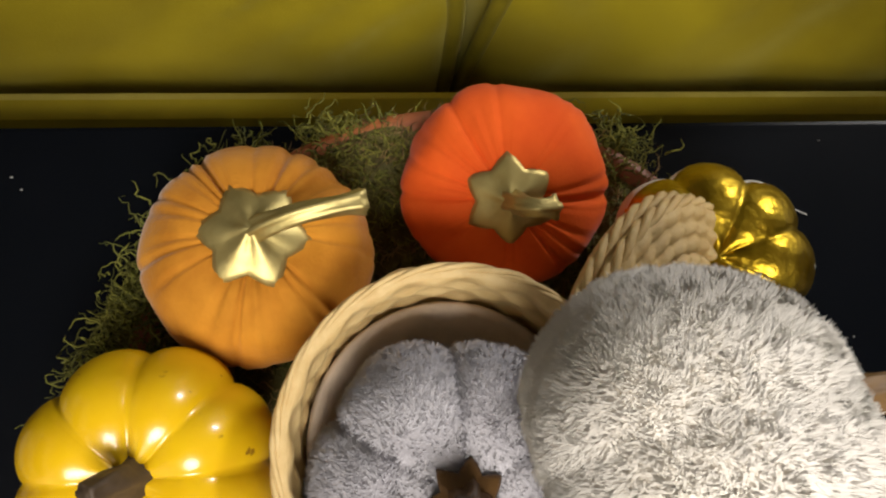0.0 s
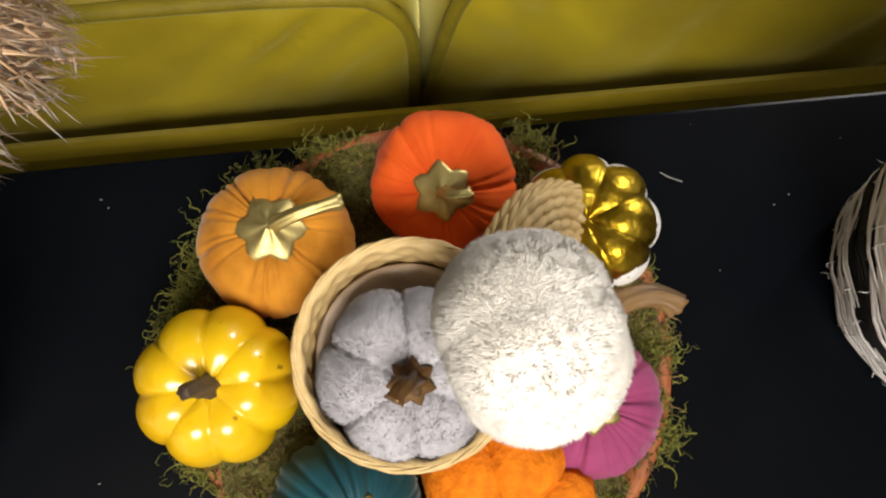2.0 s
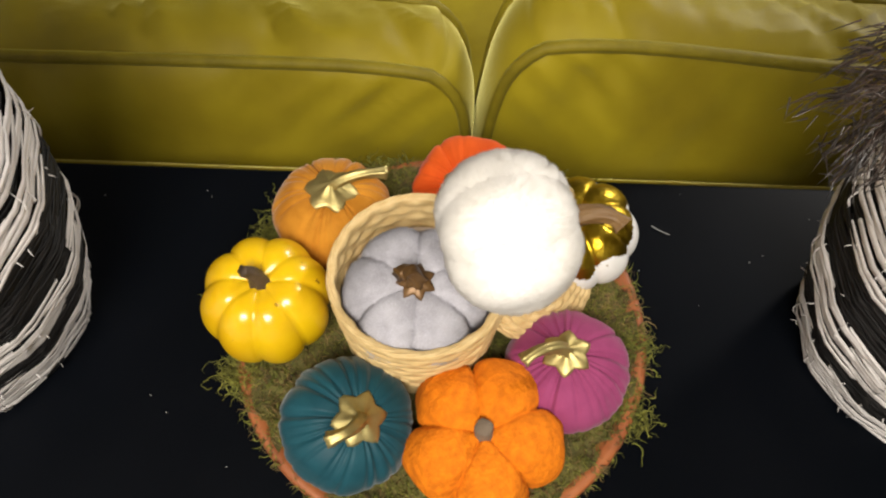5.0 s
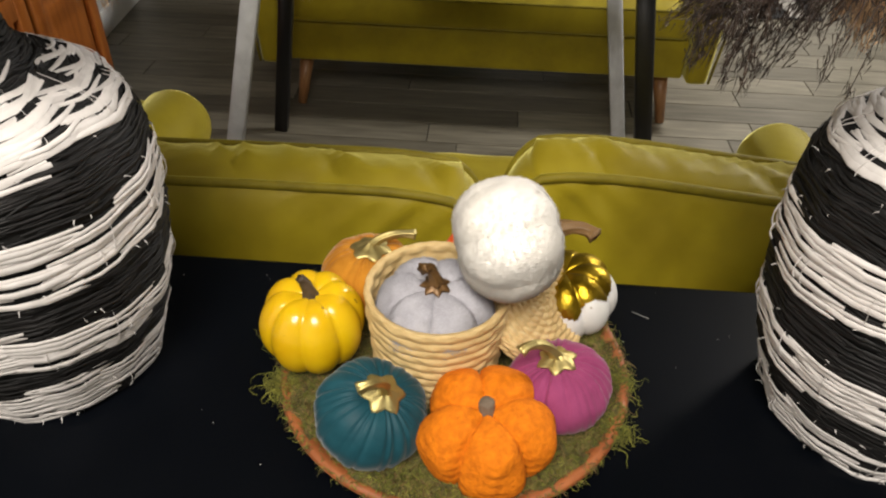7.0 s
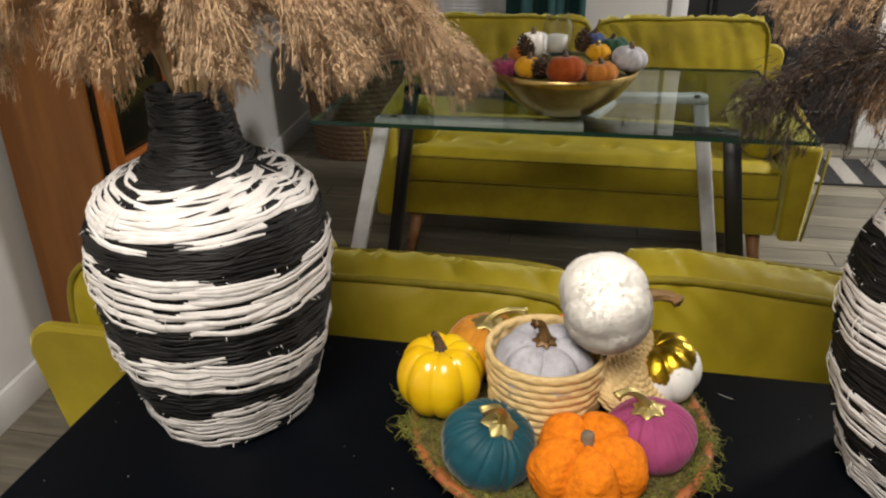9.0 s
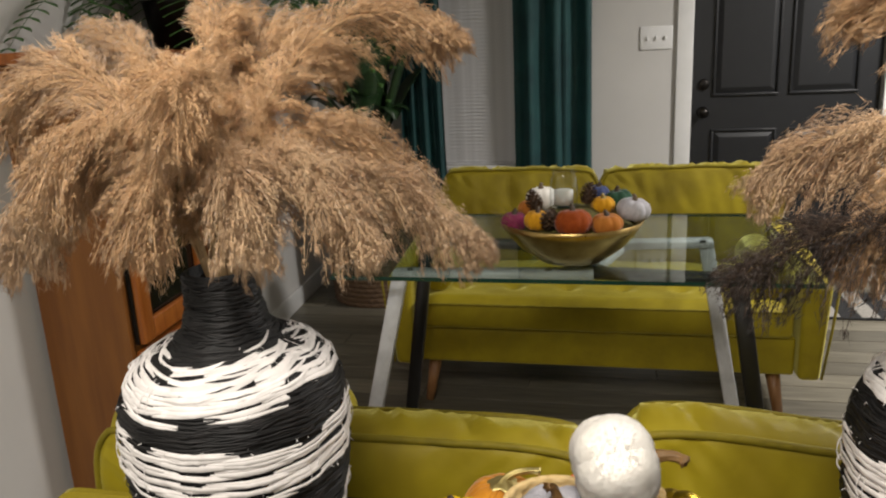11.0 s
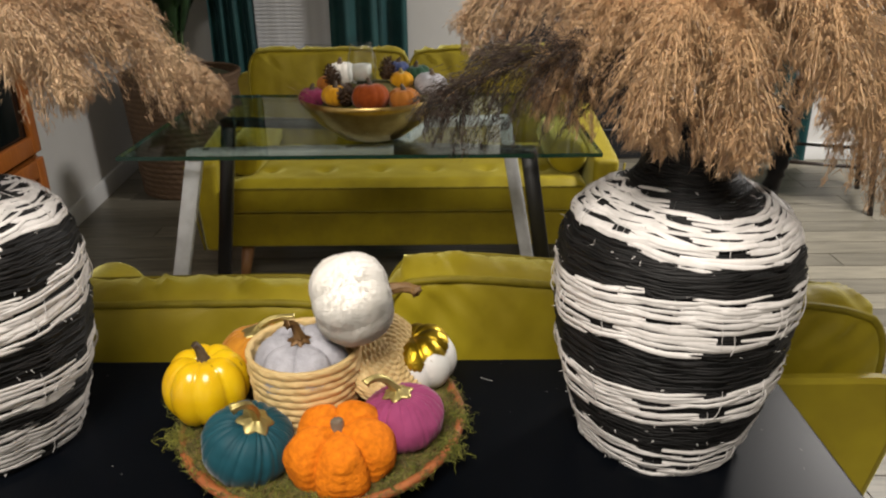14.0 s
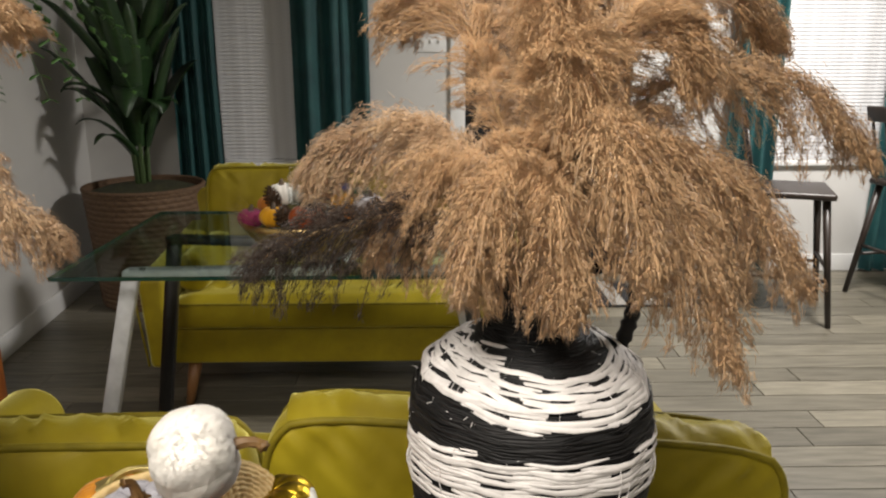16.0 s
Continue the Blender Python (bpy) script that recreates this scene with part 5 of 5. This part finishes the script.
# ---- front door ----
door = tagged(mesh_ob("door_1", box_bm(DOOR[0] + 0.004, ROOM_F + 0.03, 0.006, DOOR[1] - 0.004, ROOM_F + 0.07, 2.045, 0.002), BLACK_DOOR, smooth=False), "black painted six-panel front door, closed", "door", kind="structure")
W = DOOR[1] - DOOR[0]
for c0, c1 in ((0.13, 0.46), (0.54, 0.87)):
    for z0, z1 in ((0.18, 0.82), (1.02, 1.62), (1.72, 1.95)):
        x0, x1 = DOOR[0] + W * c0, DOOR[0] + W * c1
        panel = hexa_bm([(x0, ROOM_F + 0.032, z0), (x1, ROOM_F + 0.032, z0), (x1, ROOM_F + 0.032, z1), (x0, ROOM_F + 0.032, z1)][::-1],
                        [(x0 + 0.03, ROOM_F + 0.018, z0 + 0.03), (x1 - 0.03, ROOM_F + 0.018, z0 + 0.03), (x1 - 0.03, ROOM_F + 0.018, z1 - 0.03), (x0 + 0.03, ROOM_F + 0.018, z1 - 0.03)][::-1], 0.004, 2)
        part("panel", panel, BLACK_DOOR, door, smooth=False)
        for a, b in (((x0 - 0.012, z0 - 0.012), (x1 + 0.012, z0)), ((x0 - 0.012, z1), (x1 + 0.012, z1 + 0.012)), ((x0 - 0.012, z0), (x0, z1)), ((x1, z0), (x1 + 0.012, z1))):
            part("moulding", box_bm(a[0], ROOM_F + 0.017, a[1], b[0], ROOM_F + 0.034, b[1], 0.004), BLACK_DOOR, door)
for z, r in ((0.925, 0.027), (1.072, 0.024)):
    kb = lathe_bm([(0, 0.0), (0.03, 0.0), (0.031, 0.006), (0.014, 0.009), (0.012, 0.03), (r * 0.85, 0.036), (r, 0.05), (r * 0.7, 0.062), (0, 0.064)] if z < 1 else [(0, 0), (0.029, 0.0), (0.029, 0.012), (0.02, 0.018), (0, 0.018)], 24)
    for v in kb.verts:
        v.co = Vector((v.co.x + DOOR[0] + 0.062, ROOM_F + 0.03 - v.co.z, v.co.y + z))
    part("knob" if z < 1 else "deadbolt", kb, STEEL_DARK, door, "dark bronze knob" if z < 1 else "round dark bronze deadbolt")


def trim(name, *b):
    tagged(mesh_ob(name, box_bm(*b, 0.004), WHITE_TRIM), "white painted wooden trim", "trim", kind="structure")


trim("trim", DOOR[0] - 0.085, ROOM_F - 0.018, 0.0, DOOR[0] - 0.001, ROOM_F + 0.003, 2.13)
trim("trim", DOOR[1] + 0.001, ROOM_F - 0.018, 0.0, DOOR[1] + 0.085, ROOM_F + 0.003, 2.13)
trim("trim", DOOR[0] - 0.001, ROOM_F - 0.018, 2.051, DOOR[1] + 0.001, ROOM_F + 0.003, 2.13)


def window(name, w, label):
    x0, x1, z0, z1 = w
    win = tagged(mesh_ob(name, box_bm(x0 - 0.003, ROOM_F + 0.085, z0 - 0.003, x1 + 0.003, ROOM_F + 0.105, z1 + 0.003), NIGHT_GLASS, smooth=False), label, "window", kind="structure")
    for b in ((x0, z0, x0 + 0.035, z1), (x1 - 0.035, z0, x1, z1), (x0 + 0.036, z0, x1 - 0.036, z0 + 0.035), (x0 + 0.036, z1 - 0.035, x1 - 0.036, z1)):
        part("window_frame", box_bm(b[0], ROOM_F + 0.045, b[1], b[2], ROOM_F + 0.08, b[3], 0.003), WHITE_TRIM, win)
    part("window_sill", box_bm(x0 - 0.04, ROOM_F - 0.03, z0 - 0.03, x1 + 0.04, ROOM_F + 0.04, z0 - 0.002, 0.005), WHITE_TRIM, win)
    blind = thing("blind", pose((x0 + x1) / 2, ROOM_F + 0.028, 0), "white horizontal slat blind, lowered, in the window", "blind", "window blinds")
    slat = None
    half = (x1 - x0) / 2 - 0.006
    for i in range(int((z1 - z0 - 0.05) / 0.0205)):
        if slat is None:
            slat = part("slat", hexa_bm([(-half, -0.004, -0.0115), (half, -0.004, -0.0115), (half, -0.0028, -0.0118), (-half, -0.0028, -0.0118)], [(-half, 0.0028, 0.0118), (half, 0.0028, 0.0118), (half, 0.004, 0.0115), (-half, 0.004, 0.0115)], 0), BLIND, blind, smooth=False)
            s = slat
        else:
            s = new("slat", slat.data)
            s.parent = blind
        s.location = (0, 0, z0 + 0.03 + i * 0.0205)
    part("bottom_rail", box_bm(-half, -0.012, z0 + 0.0, half, 0.012, z0 + 0.016, 0.003), BLIND, blind)
    part("head_rail", box_bm(-half, -0.016, z1 - 0.032, half, 0.016, z1 - 0.002, 0.003), BLIND, blind)
    return win


window("window_1", WIN_A, "window with white blind between dark teal curtains")
window("window_2", WIN_B, "window with white blind beyond the dining chairs")


def curtain(x0, x1, folds, label, seed, pinch=1.0):
    """A hanging curtain with deep folds from the rod to the floor."""
    c = thing("curtain", pose((x0 + x1) / 2, ROOM_F - 0.075, 0), label, "curtain", "window curtains")
    w, n, rows = x1 - x0, folds * 12, 26
    rg = random.Random(seed)
    ph = [rg.uniform(-0.5, 0.5) for _ in range(folds + 2)]
    verts, faces = [], []
    for layer in (0, 1):
        for j in range(rows + 1):
            z = 0.02 + 2.14 * j / rows
            for i in range(n + 1):
                q = i / n
                k = q * folds
                wave = math.sin(2 * math.pi * (k + 0.25 * ph[int(k)] * math.sin(z * 1.4)))
                amp = 0.034 * (1 - 0.25 * z / 2.2)
                squeeze = 1 - 0.10 * math.sin(z * 1.1) * pinch
                verts.append(((q - 0.5) * w * squeeze, amp * wave + 0.008 * noise.noise(Vector((q * 9, z * 2.2, seed))) + layer * 0.004, z))
    m = (rows + 1) * (n + 1)
    for layer in (0, 1):
        for j in range(rows):
            for i in range(n):
                a = layer * m + j * (n + 1) + i
                f = (a, a + 1, a + n + 2, a + n + 1)
                faces.append(f if layer == 0 else f[::-1])
    ob = from_np("cloth", verts, faces, CURTAIN, c)
    return c


curtain(-1.13, -0.86, 3, "dark teal velvet curtain beside the window", 1)
curtain(-0.475, -0.045, 3, "dark teal velvet curtain drawn beside the light switch", 2, 0.2)
curtain(1.93, 2.24, 4, "dark teal velvet curtain by the dining chairs", 3)
curtain(2.80, 3.1, 4, "dark teal velvet curtain by the dining chairs", 4)
for x0, x1 in ((-1.2, -0.0), (1.85, 3.2)):
    rod = thing("curtain_rod", pose(0, ROOM_F - 0.075, 2.17), "black metal curtain rod above the window", "curtain rod", "curtain rods")
    part("pole", tube_bm([(x0, 0, 0), (x1, 0, 0)], 0.011, 12), LEG_BLACK, rod)
    for x in (x0 + 0.05, x1 - 0.05):
        part("bracket", tube_bm([(x, 0, 0), (x, 0.074, 0)], 0.007, 8), LEG_BLACK, rod)

# light switch with three levers
sw = thing("light_switch", pose(0.285, ROOM_F, 1.325), "white three-gang light switch plate on the grey wall", "light switch")
part("plate", box_bm(-0.084, -0.007, -0.06, 0.084, -0.0005, 0.06, 0.004), WHITE_TRIM, sw)
for x in (-0.046, 0, 0.046):
    part("lever", box_bm(x - 0.005, -0.016, -0.011, x + 0.005, -0.006, 0.009, 0.002), WHITE_TRIM, sw)

# ---- oak cabinet ----
CX0, CX1, CY0, CY1, CH = ROOM_L + 0.02, -1.38, 0.775, 1.63, 1.30
cab = thing("cabinet", SKEW, "tall honey oak cabinet with dark glass doors, against the side wall", "cabinet")
part("side_panel", box_bm(CX0, CY0, 0.0, CX1 - 0.02, CY0 + 0.02, CH, 0.002), OAK_DARK, cab, "brown oak veneer side", smooth=False)
part("side_panel", box_bm(CX0, CY1 - 0.02, 0.0, CX1 - 0.02, CY1, CH, 0.002), OAK_DARK, cab, smooth=False)
part("back", box_bm(CX0, CY0 + 0.021, 0.0, CX0 + 0.012, CY1 - 0.021, CH, 0.001), OAK_DARK, cab, smooth=False)
part("top", box_bm(CX0, CY0 - 0.015, CH + 0.0005, CX1 + 0.02, CY1 + 0.015, CH + 0.03, 0.006), OAK, cab)
part("base", box_bm(CX0, CY0 - 0.01, 0.0, CX1 + 0.01, CY1 + 0.01, 0.08, 0.005), OAK, cab)
half = (CY1 - CY0) / 2
for k in range(2):
    y0, y1 = CY0 + 0.022 + k * half, CY0 + half - 0.004 + k * half - (0.018 if k else 0)
    for z0, z1, glazed in ((0.09, 0.55, False), (0.57, CH - 0.01, True)):
        d = part("door", box_bm(CX1 - 0.02, y0, z0, CX1 - 0.006, y1, z1, 0.002), DARK_GLASS if glazed else OAK, cab, "dark glass" if glazed else "", smooth=False)
        for b in ((y0, z0, y0 + 0.055, z1), (y1 - 0.055, z0, y1, z1), (y0 + 0.056, z0, y1 - 0.056, z0 + 0.06), (y0 + 0.056, z1 - 0.06, y1 - 0.056, z1)):
            part("frame", box_bm(CX1 - 0.0055, b[0], b[1], CX1 + 0.012, b[2], b[3], 0.005), OAK, d)
        if not glazed:
            part("panel", hexa_bm([(CX1 - 0.005, y0 + 0.06, z0 + 0.065), (CX1 - 0.005, y1 - 0.06, z0 + 0.065), (CX1 - 0.005, y1 - 0.06, z1 - 0.065), (CX1 - 0.005, y0 + 0.06, z1 - 0.065)],
                                  [(CX1 + 0.009, y0 + 0.09, z0 + 0.095), (CX1 + 0.009, y1 - 0.09, z0 + 0.095), (CX1 + 0.009, y1 - 0.09, z1 - 0.095), (CX1 + 0.009, y0 + 0.09, z1 - 0.095)], 0.003), OAK, d)

# ---- plants ----
LEAF = mat("dark_green_leaf", (0.022, 0.060, 0.016), 0.42, color2=(0.014, 0.040, 0.011), scale=12, stretch=(1, 1, 4), island=0.3)
FERN = mat("fresh_green_fern", (0.06, 0.15, 0.03), 0.5, color2=(0.038, 0.105, 0.02), scale=12, island=0.3)
PLANT_STEM = mat("green_stem", (0.05, 0.09, 0.025), 0.5, scale=20, stretch=(2, 2, 0.3))
WICKER = mat("brown_woven_rush", (0.15, 0.088, 0.046), 0.75, color2=(0.08, 0.045, 0.024), scale=60, stretch=(1, 1, 3), bump=0.5, bump_scale=200, bump_distance=0.002)
SOIL_MOSS = mat("dark_pot_moss", (0.05, 0.05, 0.018), 0.95, color2=(0.02, 0.02, 0.008), scale=50, bump=0.9, bump_scale=120, bump_distance=0.006)
PX, PY = -1.20, 3.03
planter = thing("planter_basket", pose(PX, PY, 0), "large brown woven rush basket planter in the corner", "planter")
wb = weave_bm(0.255, 0.293, 0.60, 22, 34, 0.008, 0.012)
part("wall", wb, WICKER, planter)
part("rim", braid_ring(0.290, 0.602, 0.011, 34, 3, 240), WICKER, planter, "braided rush rim")
part("moss_top", lathe_bm([(0.280, 0.575), (0.2, 0.6), (0.1, 0.615), (0, 0.62)], 40), SOIL_MOSS, planter, "dark moss over the soil")


def blade(root, tip, bend, width, bm, fold=0.25, n=12):
    """A long leaf from root to tip, arched by bend, folded along its rib, with thickness."""
    root, tip, bend = Vector(root), Vector(tip), Vector(bend)
    pts = bezier(root, root.lerp(tip, 0.35) + bend, root.lerp(tip, 0.75) + bend, tip, n)
    rows = []
    for i, p in enumerate(pts):
        q = i / (n - 1)
        way = (pts[min(i + 1, n - 1)] - pts[max(i - 1, 0)]).normalized()
        side = way.cross(Vector((0, 0, 1)))
        side = side.normalized() if side.length > 1e-3 else Vector((1, 0, 0))
        up = side.cross(way)
        w = width * math.sin(math.pi * (0.06 + 0.93 * q) ** 0.8) ** 0.75
        rows.append([bm.verts.new(p - side * w + up * w * fold), bm.verts.new(p - up * 0.001), bm.verts.new(p + side * w + up * w * fold), bm.verts.new(p + up * 0.0016)])
    for a, b in zip(rows, rows[1:]):
        for k in range(4):
            bm.faces.new((a[k], a[(k + 1) % 4], b[(k + 1) % 4], b[k]))


plant = thing("house_plant", pose(PX, PY, 0.60), "tall house plant with long dark green leaves in a rush basket", "plant")
rg = random.Random(21)
for i in range(9):
    a = rg.uniform(0, 6.283)
    part("stem", tube_bm(bezier((0.03 * math.cos(a), 0.03 * math.sin(a), -0.03), (0.04 * math.cos(a), 0.04 * math.sin(a), 0.2), (0.05 * math.cos(a), 0.05 * math.sin(a), 0.35), (0.09 * math.cos(a), 0.09 * math.sin(a), 0.52), 10), [0.013 - 0.0008 * k for k in range(10)], 8), PLANT_STEM, plant)
for i in range(22):
    a = i * 2.4 + rg.uniform(-0.3, 0.3)
    h0, reach, h1 = rg.uniform(0.2, 0.5), rg.uniform(0.18, 0.42), rg.uniform(0.35, 1.1)
    bm = bmesh.new()
    c, s = math.cos(a), math.sin(a)
    reach_x = c * reach
    if PX + reach_x < ROOM_L + 0.04:
        reach_x = ROOM_L + 0.04 - PX
    reach_y = min(s * reach, ROOM_F - 0.15 - PY)
    blade((0.05 * c, 0.05 * s, h0), (reach_x, reach_y, h1), (0.03 * c, 0.03 * s, 0.10), rg.uniform(0.06, 0.095), bm)
    part("leaf", bm, LEAF, plant)
for tx, ty, tz, h0 in ((-0.22, -0.20, 0.33, 0.12), (-0.12, -0.25, 0.24, 0.10), (0.25, -0.12, 0.42, 0.2)):
    bm = bmesh.new()
    blade((0.03 * tx, 0.03 * ty, h0), (tx, ty, tz), (0, 0, 0.12), 0.045, bm)
    part("leaf", bm, LEAF, plant)

FX, FY, FZ = -1.515, 1.50, CH + 0.031
fern = thing("fern", SKEW @ pose(FX, FY, FZ), "bushy green fern in a dark pot on the oak cabinet", "plant")
part("pot", lathe_bm([(0, 0), (0.075, 0), (0.1, 0.15), (0.105, 0.16), (0.095, 0.16), (0.085, 0.13), (0, 0.125)], 32), STEEL_DARK, fern, "dark round pot")
rg = random.Random(4)
for i in range(34):
    a = i * 2.4 if i % 3 else 1.5 + rg.uniform(-0.3, 0.25)
    reach, lift, tipz = rg.uniform(0.45, 0.80) + (0.0 if i % 3 else 0.22), rg.uniform(0.14, 0.28), rg.uniform(-0.38, 0.10) if i % 3 else rg.uniform(0.0, 0.28)
    c, s = math.cos(a), math.sin(a)
    rx = c * reach
    if FX + rx < ROOM_L + 0.03:
        rx = ROOM_L + 0.03 - FX
    pts = bezier((0.02 * c, 0.02 * s, 0.13), (0.1 * c, 0.1 * s, 0.13 + lift), (rx * 0.7, s * reach * 0.7, 0.10 + lift), (rx, s * reach, 0.10 + tipz), 26)
    bm = tube_bm(pts, [0.002 - 0.00005 * k for k in range(26)], 4)
    for k in range(3, 26):
        p = pts[k]
        way = (pts[min(k + 1, 25)] - pts[k - 1]).normalized()
        side = way.cross(Vector((0, 0, 1))).normalized()
        l = 0.075 * math.sin(math.pi * (0.1 + 0.86 * k / 26)) + 0.006
        for sg in (-1, 1):
            blade(p, p + side * sg * l + way * l * 0.35 - Vector((0, 0, l * 0.15)), (0, 0, 0.003), 0.011, bm, 0.1, 4)
    part("frond", bm, FERN, fern)

# ---- dining chairs ----
def chair(m, label):
    c = thing("chair", m, label, "chair", "dining chairs")
    part("seat", box_bm(-0.19, -0.19, 0.60, 0.19, 0.19, 0.632, 0.014, 3), CHAIR_DARK, c)
    for sx in (-1, 1):
        for sy in (-1, 1):
            part("leg", tube_bm([(sx * 0.15, sy * 0.15, 0.602), (sx * 0.215, sy * 0.215, 0.0)], [0.019, 0.013], 10), CHAIR_DARK, c)
        part("stretcher", tube_bm([(sx * 0.19, -0.19, 0.22), (sx * 0.19, 0.19, 0.22)], 0.009, 8), CHAIR_DARK, c)
        part("stretcher", tube_bm([(-0.185, sx * 0.185, 0.27), (0.185, sx * 0.185, 0.27)], 0.009, 8), CHAIR_DARK, c)
    for x in (-0.16, -0.08, 0.0, 0.08, 0.16):
        part("spindle", tube_bm([(x, 0.165, 0.628), (x * 1.1, 0.225, 0.93)], 0.008, 8), CHAIR_DARK, c)
    part("backrest", hexa_bm([(-0.2, 0.215, 0.92), (0.2, 0.215, 0.92), (0.2, 0.24, 0.92), (-0.2, 0.24, 0.92)], [(-0.21, 0.23, 1.0), (0.21, 0.23, 1.0), (0.21, 0.25, 1.0), (-0.21, 0.25, 1.0)], 0.01), CHAIR_DARK, c)
    return c


chair(pose(2.02, 2.75, 0, 0, 0, 70), "dark wooden bar chair with spindle back")
chair(pose(2.78, 2.85, 0, 0, 0, 100), "dark wooden bar chair with spindle back")

# door mat
MAT_BLACK = mat("black_coir", (0.02, 0.02, 0.021), 0.95, scale=60, bump=0.8, bump_scale=300, bump_distance=0.003)
MAT_GREY = mat("grey_coir_stripe", (0.32, 0.30, 0.27), 0.95, scale=60, bump=0.8, bump_scale=300, bump_distance=0.003)
rug = thing("door_mat", pose(1.16, 2.99, 0, 0, 0, 0), "black door mat with pale stripes before the door", "mat")
part("base", box_bm(-0.36, -0.20, 0.0015, 0.36, 0.20, 0.012, 0.004), MAT_BLACK, rug)
for k in range(4):
    part("stripe", box_bm(-0.30 + 0.17 * k, -0.195, 0.0125, -0.22 + 0.17 * k, 0.195, 0.0165, 0.002), MAT_GREY, rug)

# ---- plank floor, last ----
rg = random.Random(12)
PW = 0.125
plank_meshes = {}


def plank_mesh(l):
    key = round(l, 2)
    if key not in plank_meshes:
        bm = hexa_bm([(0.001, 0.001, -0.006), (l - 0.001, 0.001, -0.006), (l - 0.001, PW - 0.001, -0.006), (0.001, PW - 0.001, -0.006)],
                     [(0.0022, 0.0022, 0.0), (l - 0.0022, 0.0022, 0.0), (l - 0.0022, PW - 0.0022, 0.0), (0.0022, PW - 0.0022, 0.0)], 0)
        me = bpy.data.meshes.new("plank")
        bm.to_mesh(me)
        bm.free()
        me.materials.append(PLANK)
        plank_meshes[key] = me
    return plank_meshes[key]


row = 0
y = 0.9
while y < ROOM_F:
    x = ROOM_L - rg.choice((0.0, 0.3, 0.6, 0.8))
    while x < ROOM_R:
        l = rg.choice((0.8, 1.0, 1.2))
        o = new("plank", plank_mesh(l))
        o.parent = floor
        o.location = (x, y, 0)
        x += l
    y += PW
rest = bmesh.new()
y = 0.9 - PW
while y > ROOM_B:
    x = ROOM_L - rg.choice((0.0, 0.3, 0.6, 0.8))
    while x < ROOM_R:
        l = rg.choice((0.8, 1.0, 1.2))
        me = plank_mesh(l)
        start = len(rest.verts)
        rest.from_mesh(me)
        rest.verts.ensure_lookup_table()
        for v in rest.verts[start:]:
            v.co += Vector((x, y, 0))
        x += l
    y -= PW
ob = part("planks", rest, PLANK, floor, smooth=False)
tagged(ob, kind="stuff")
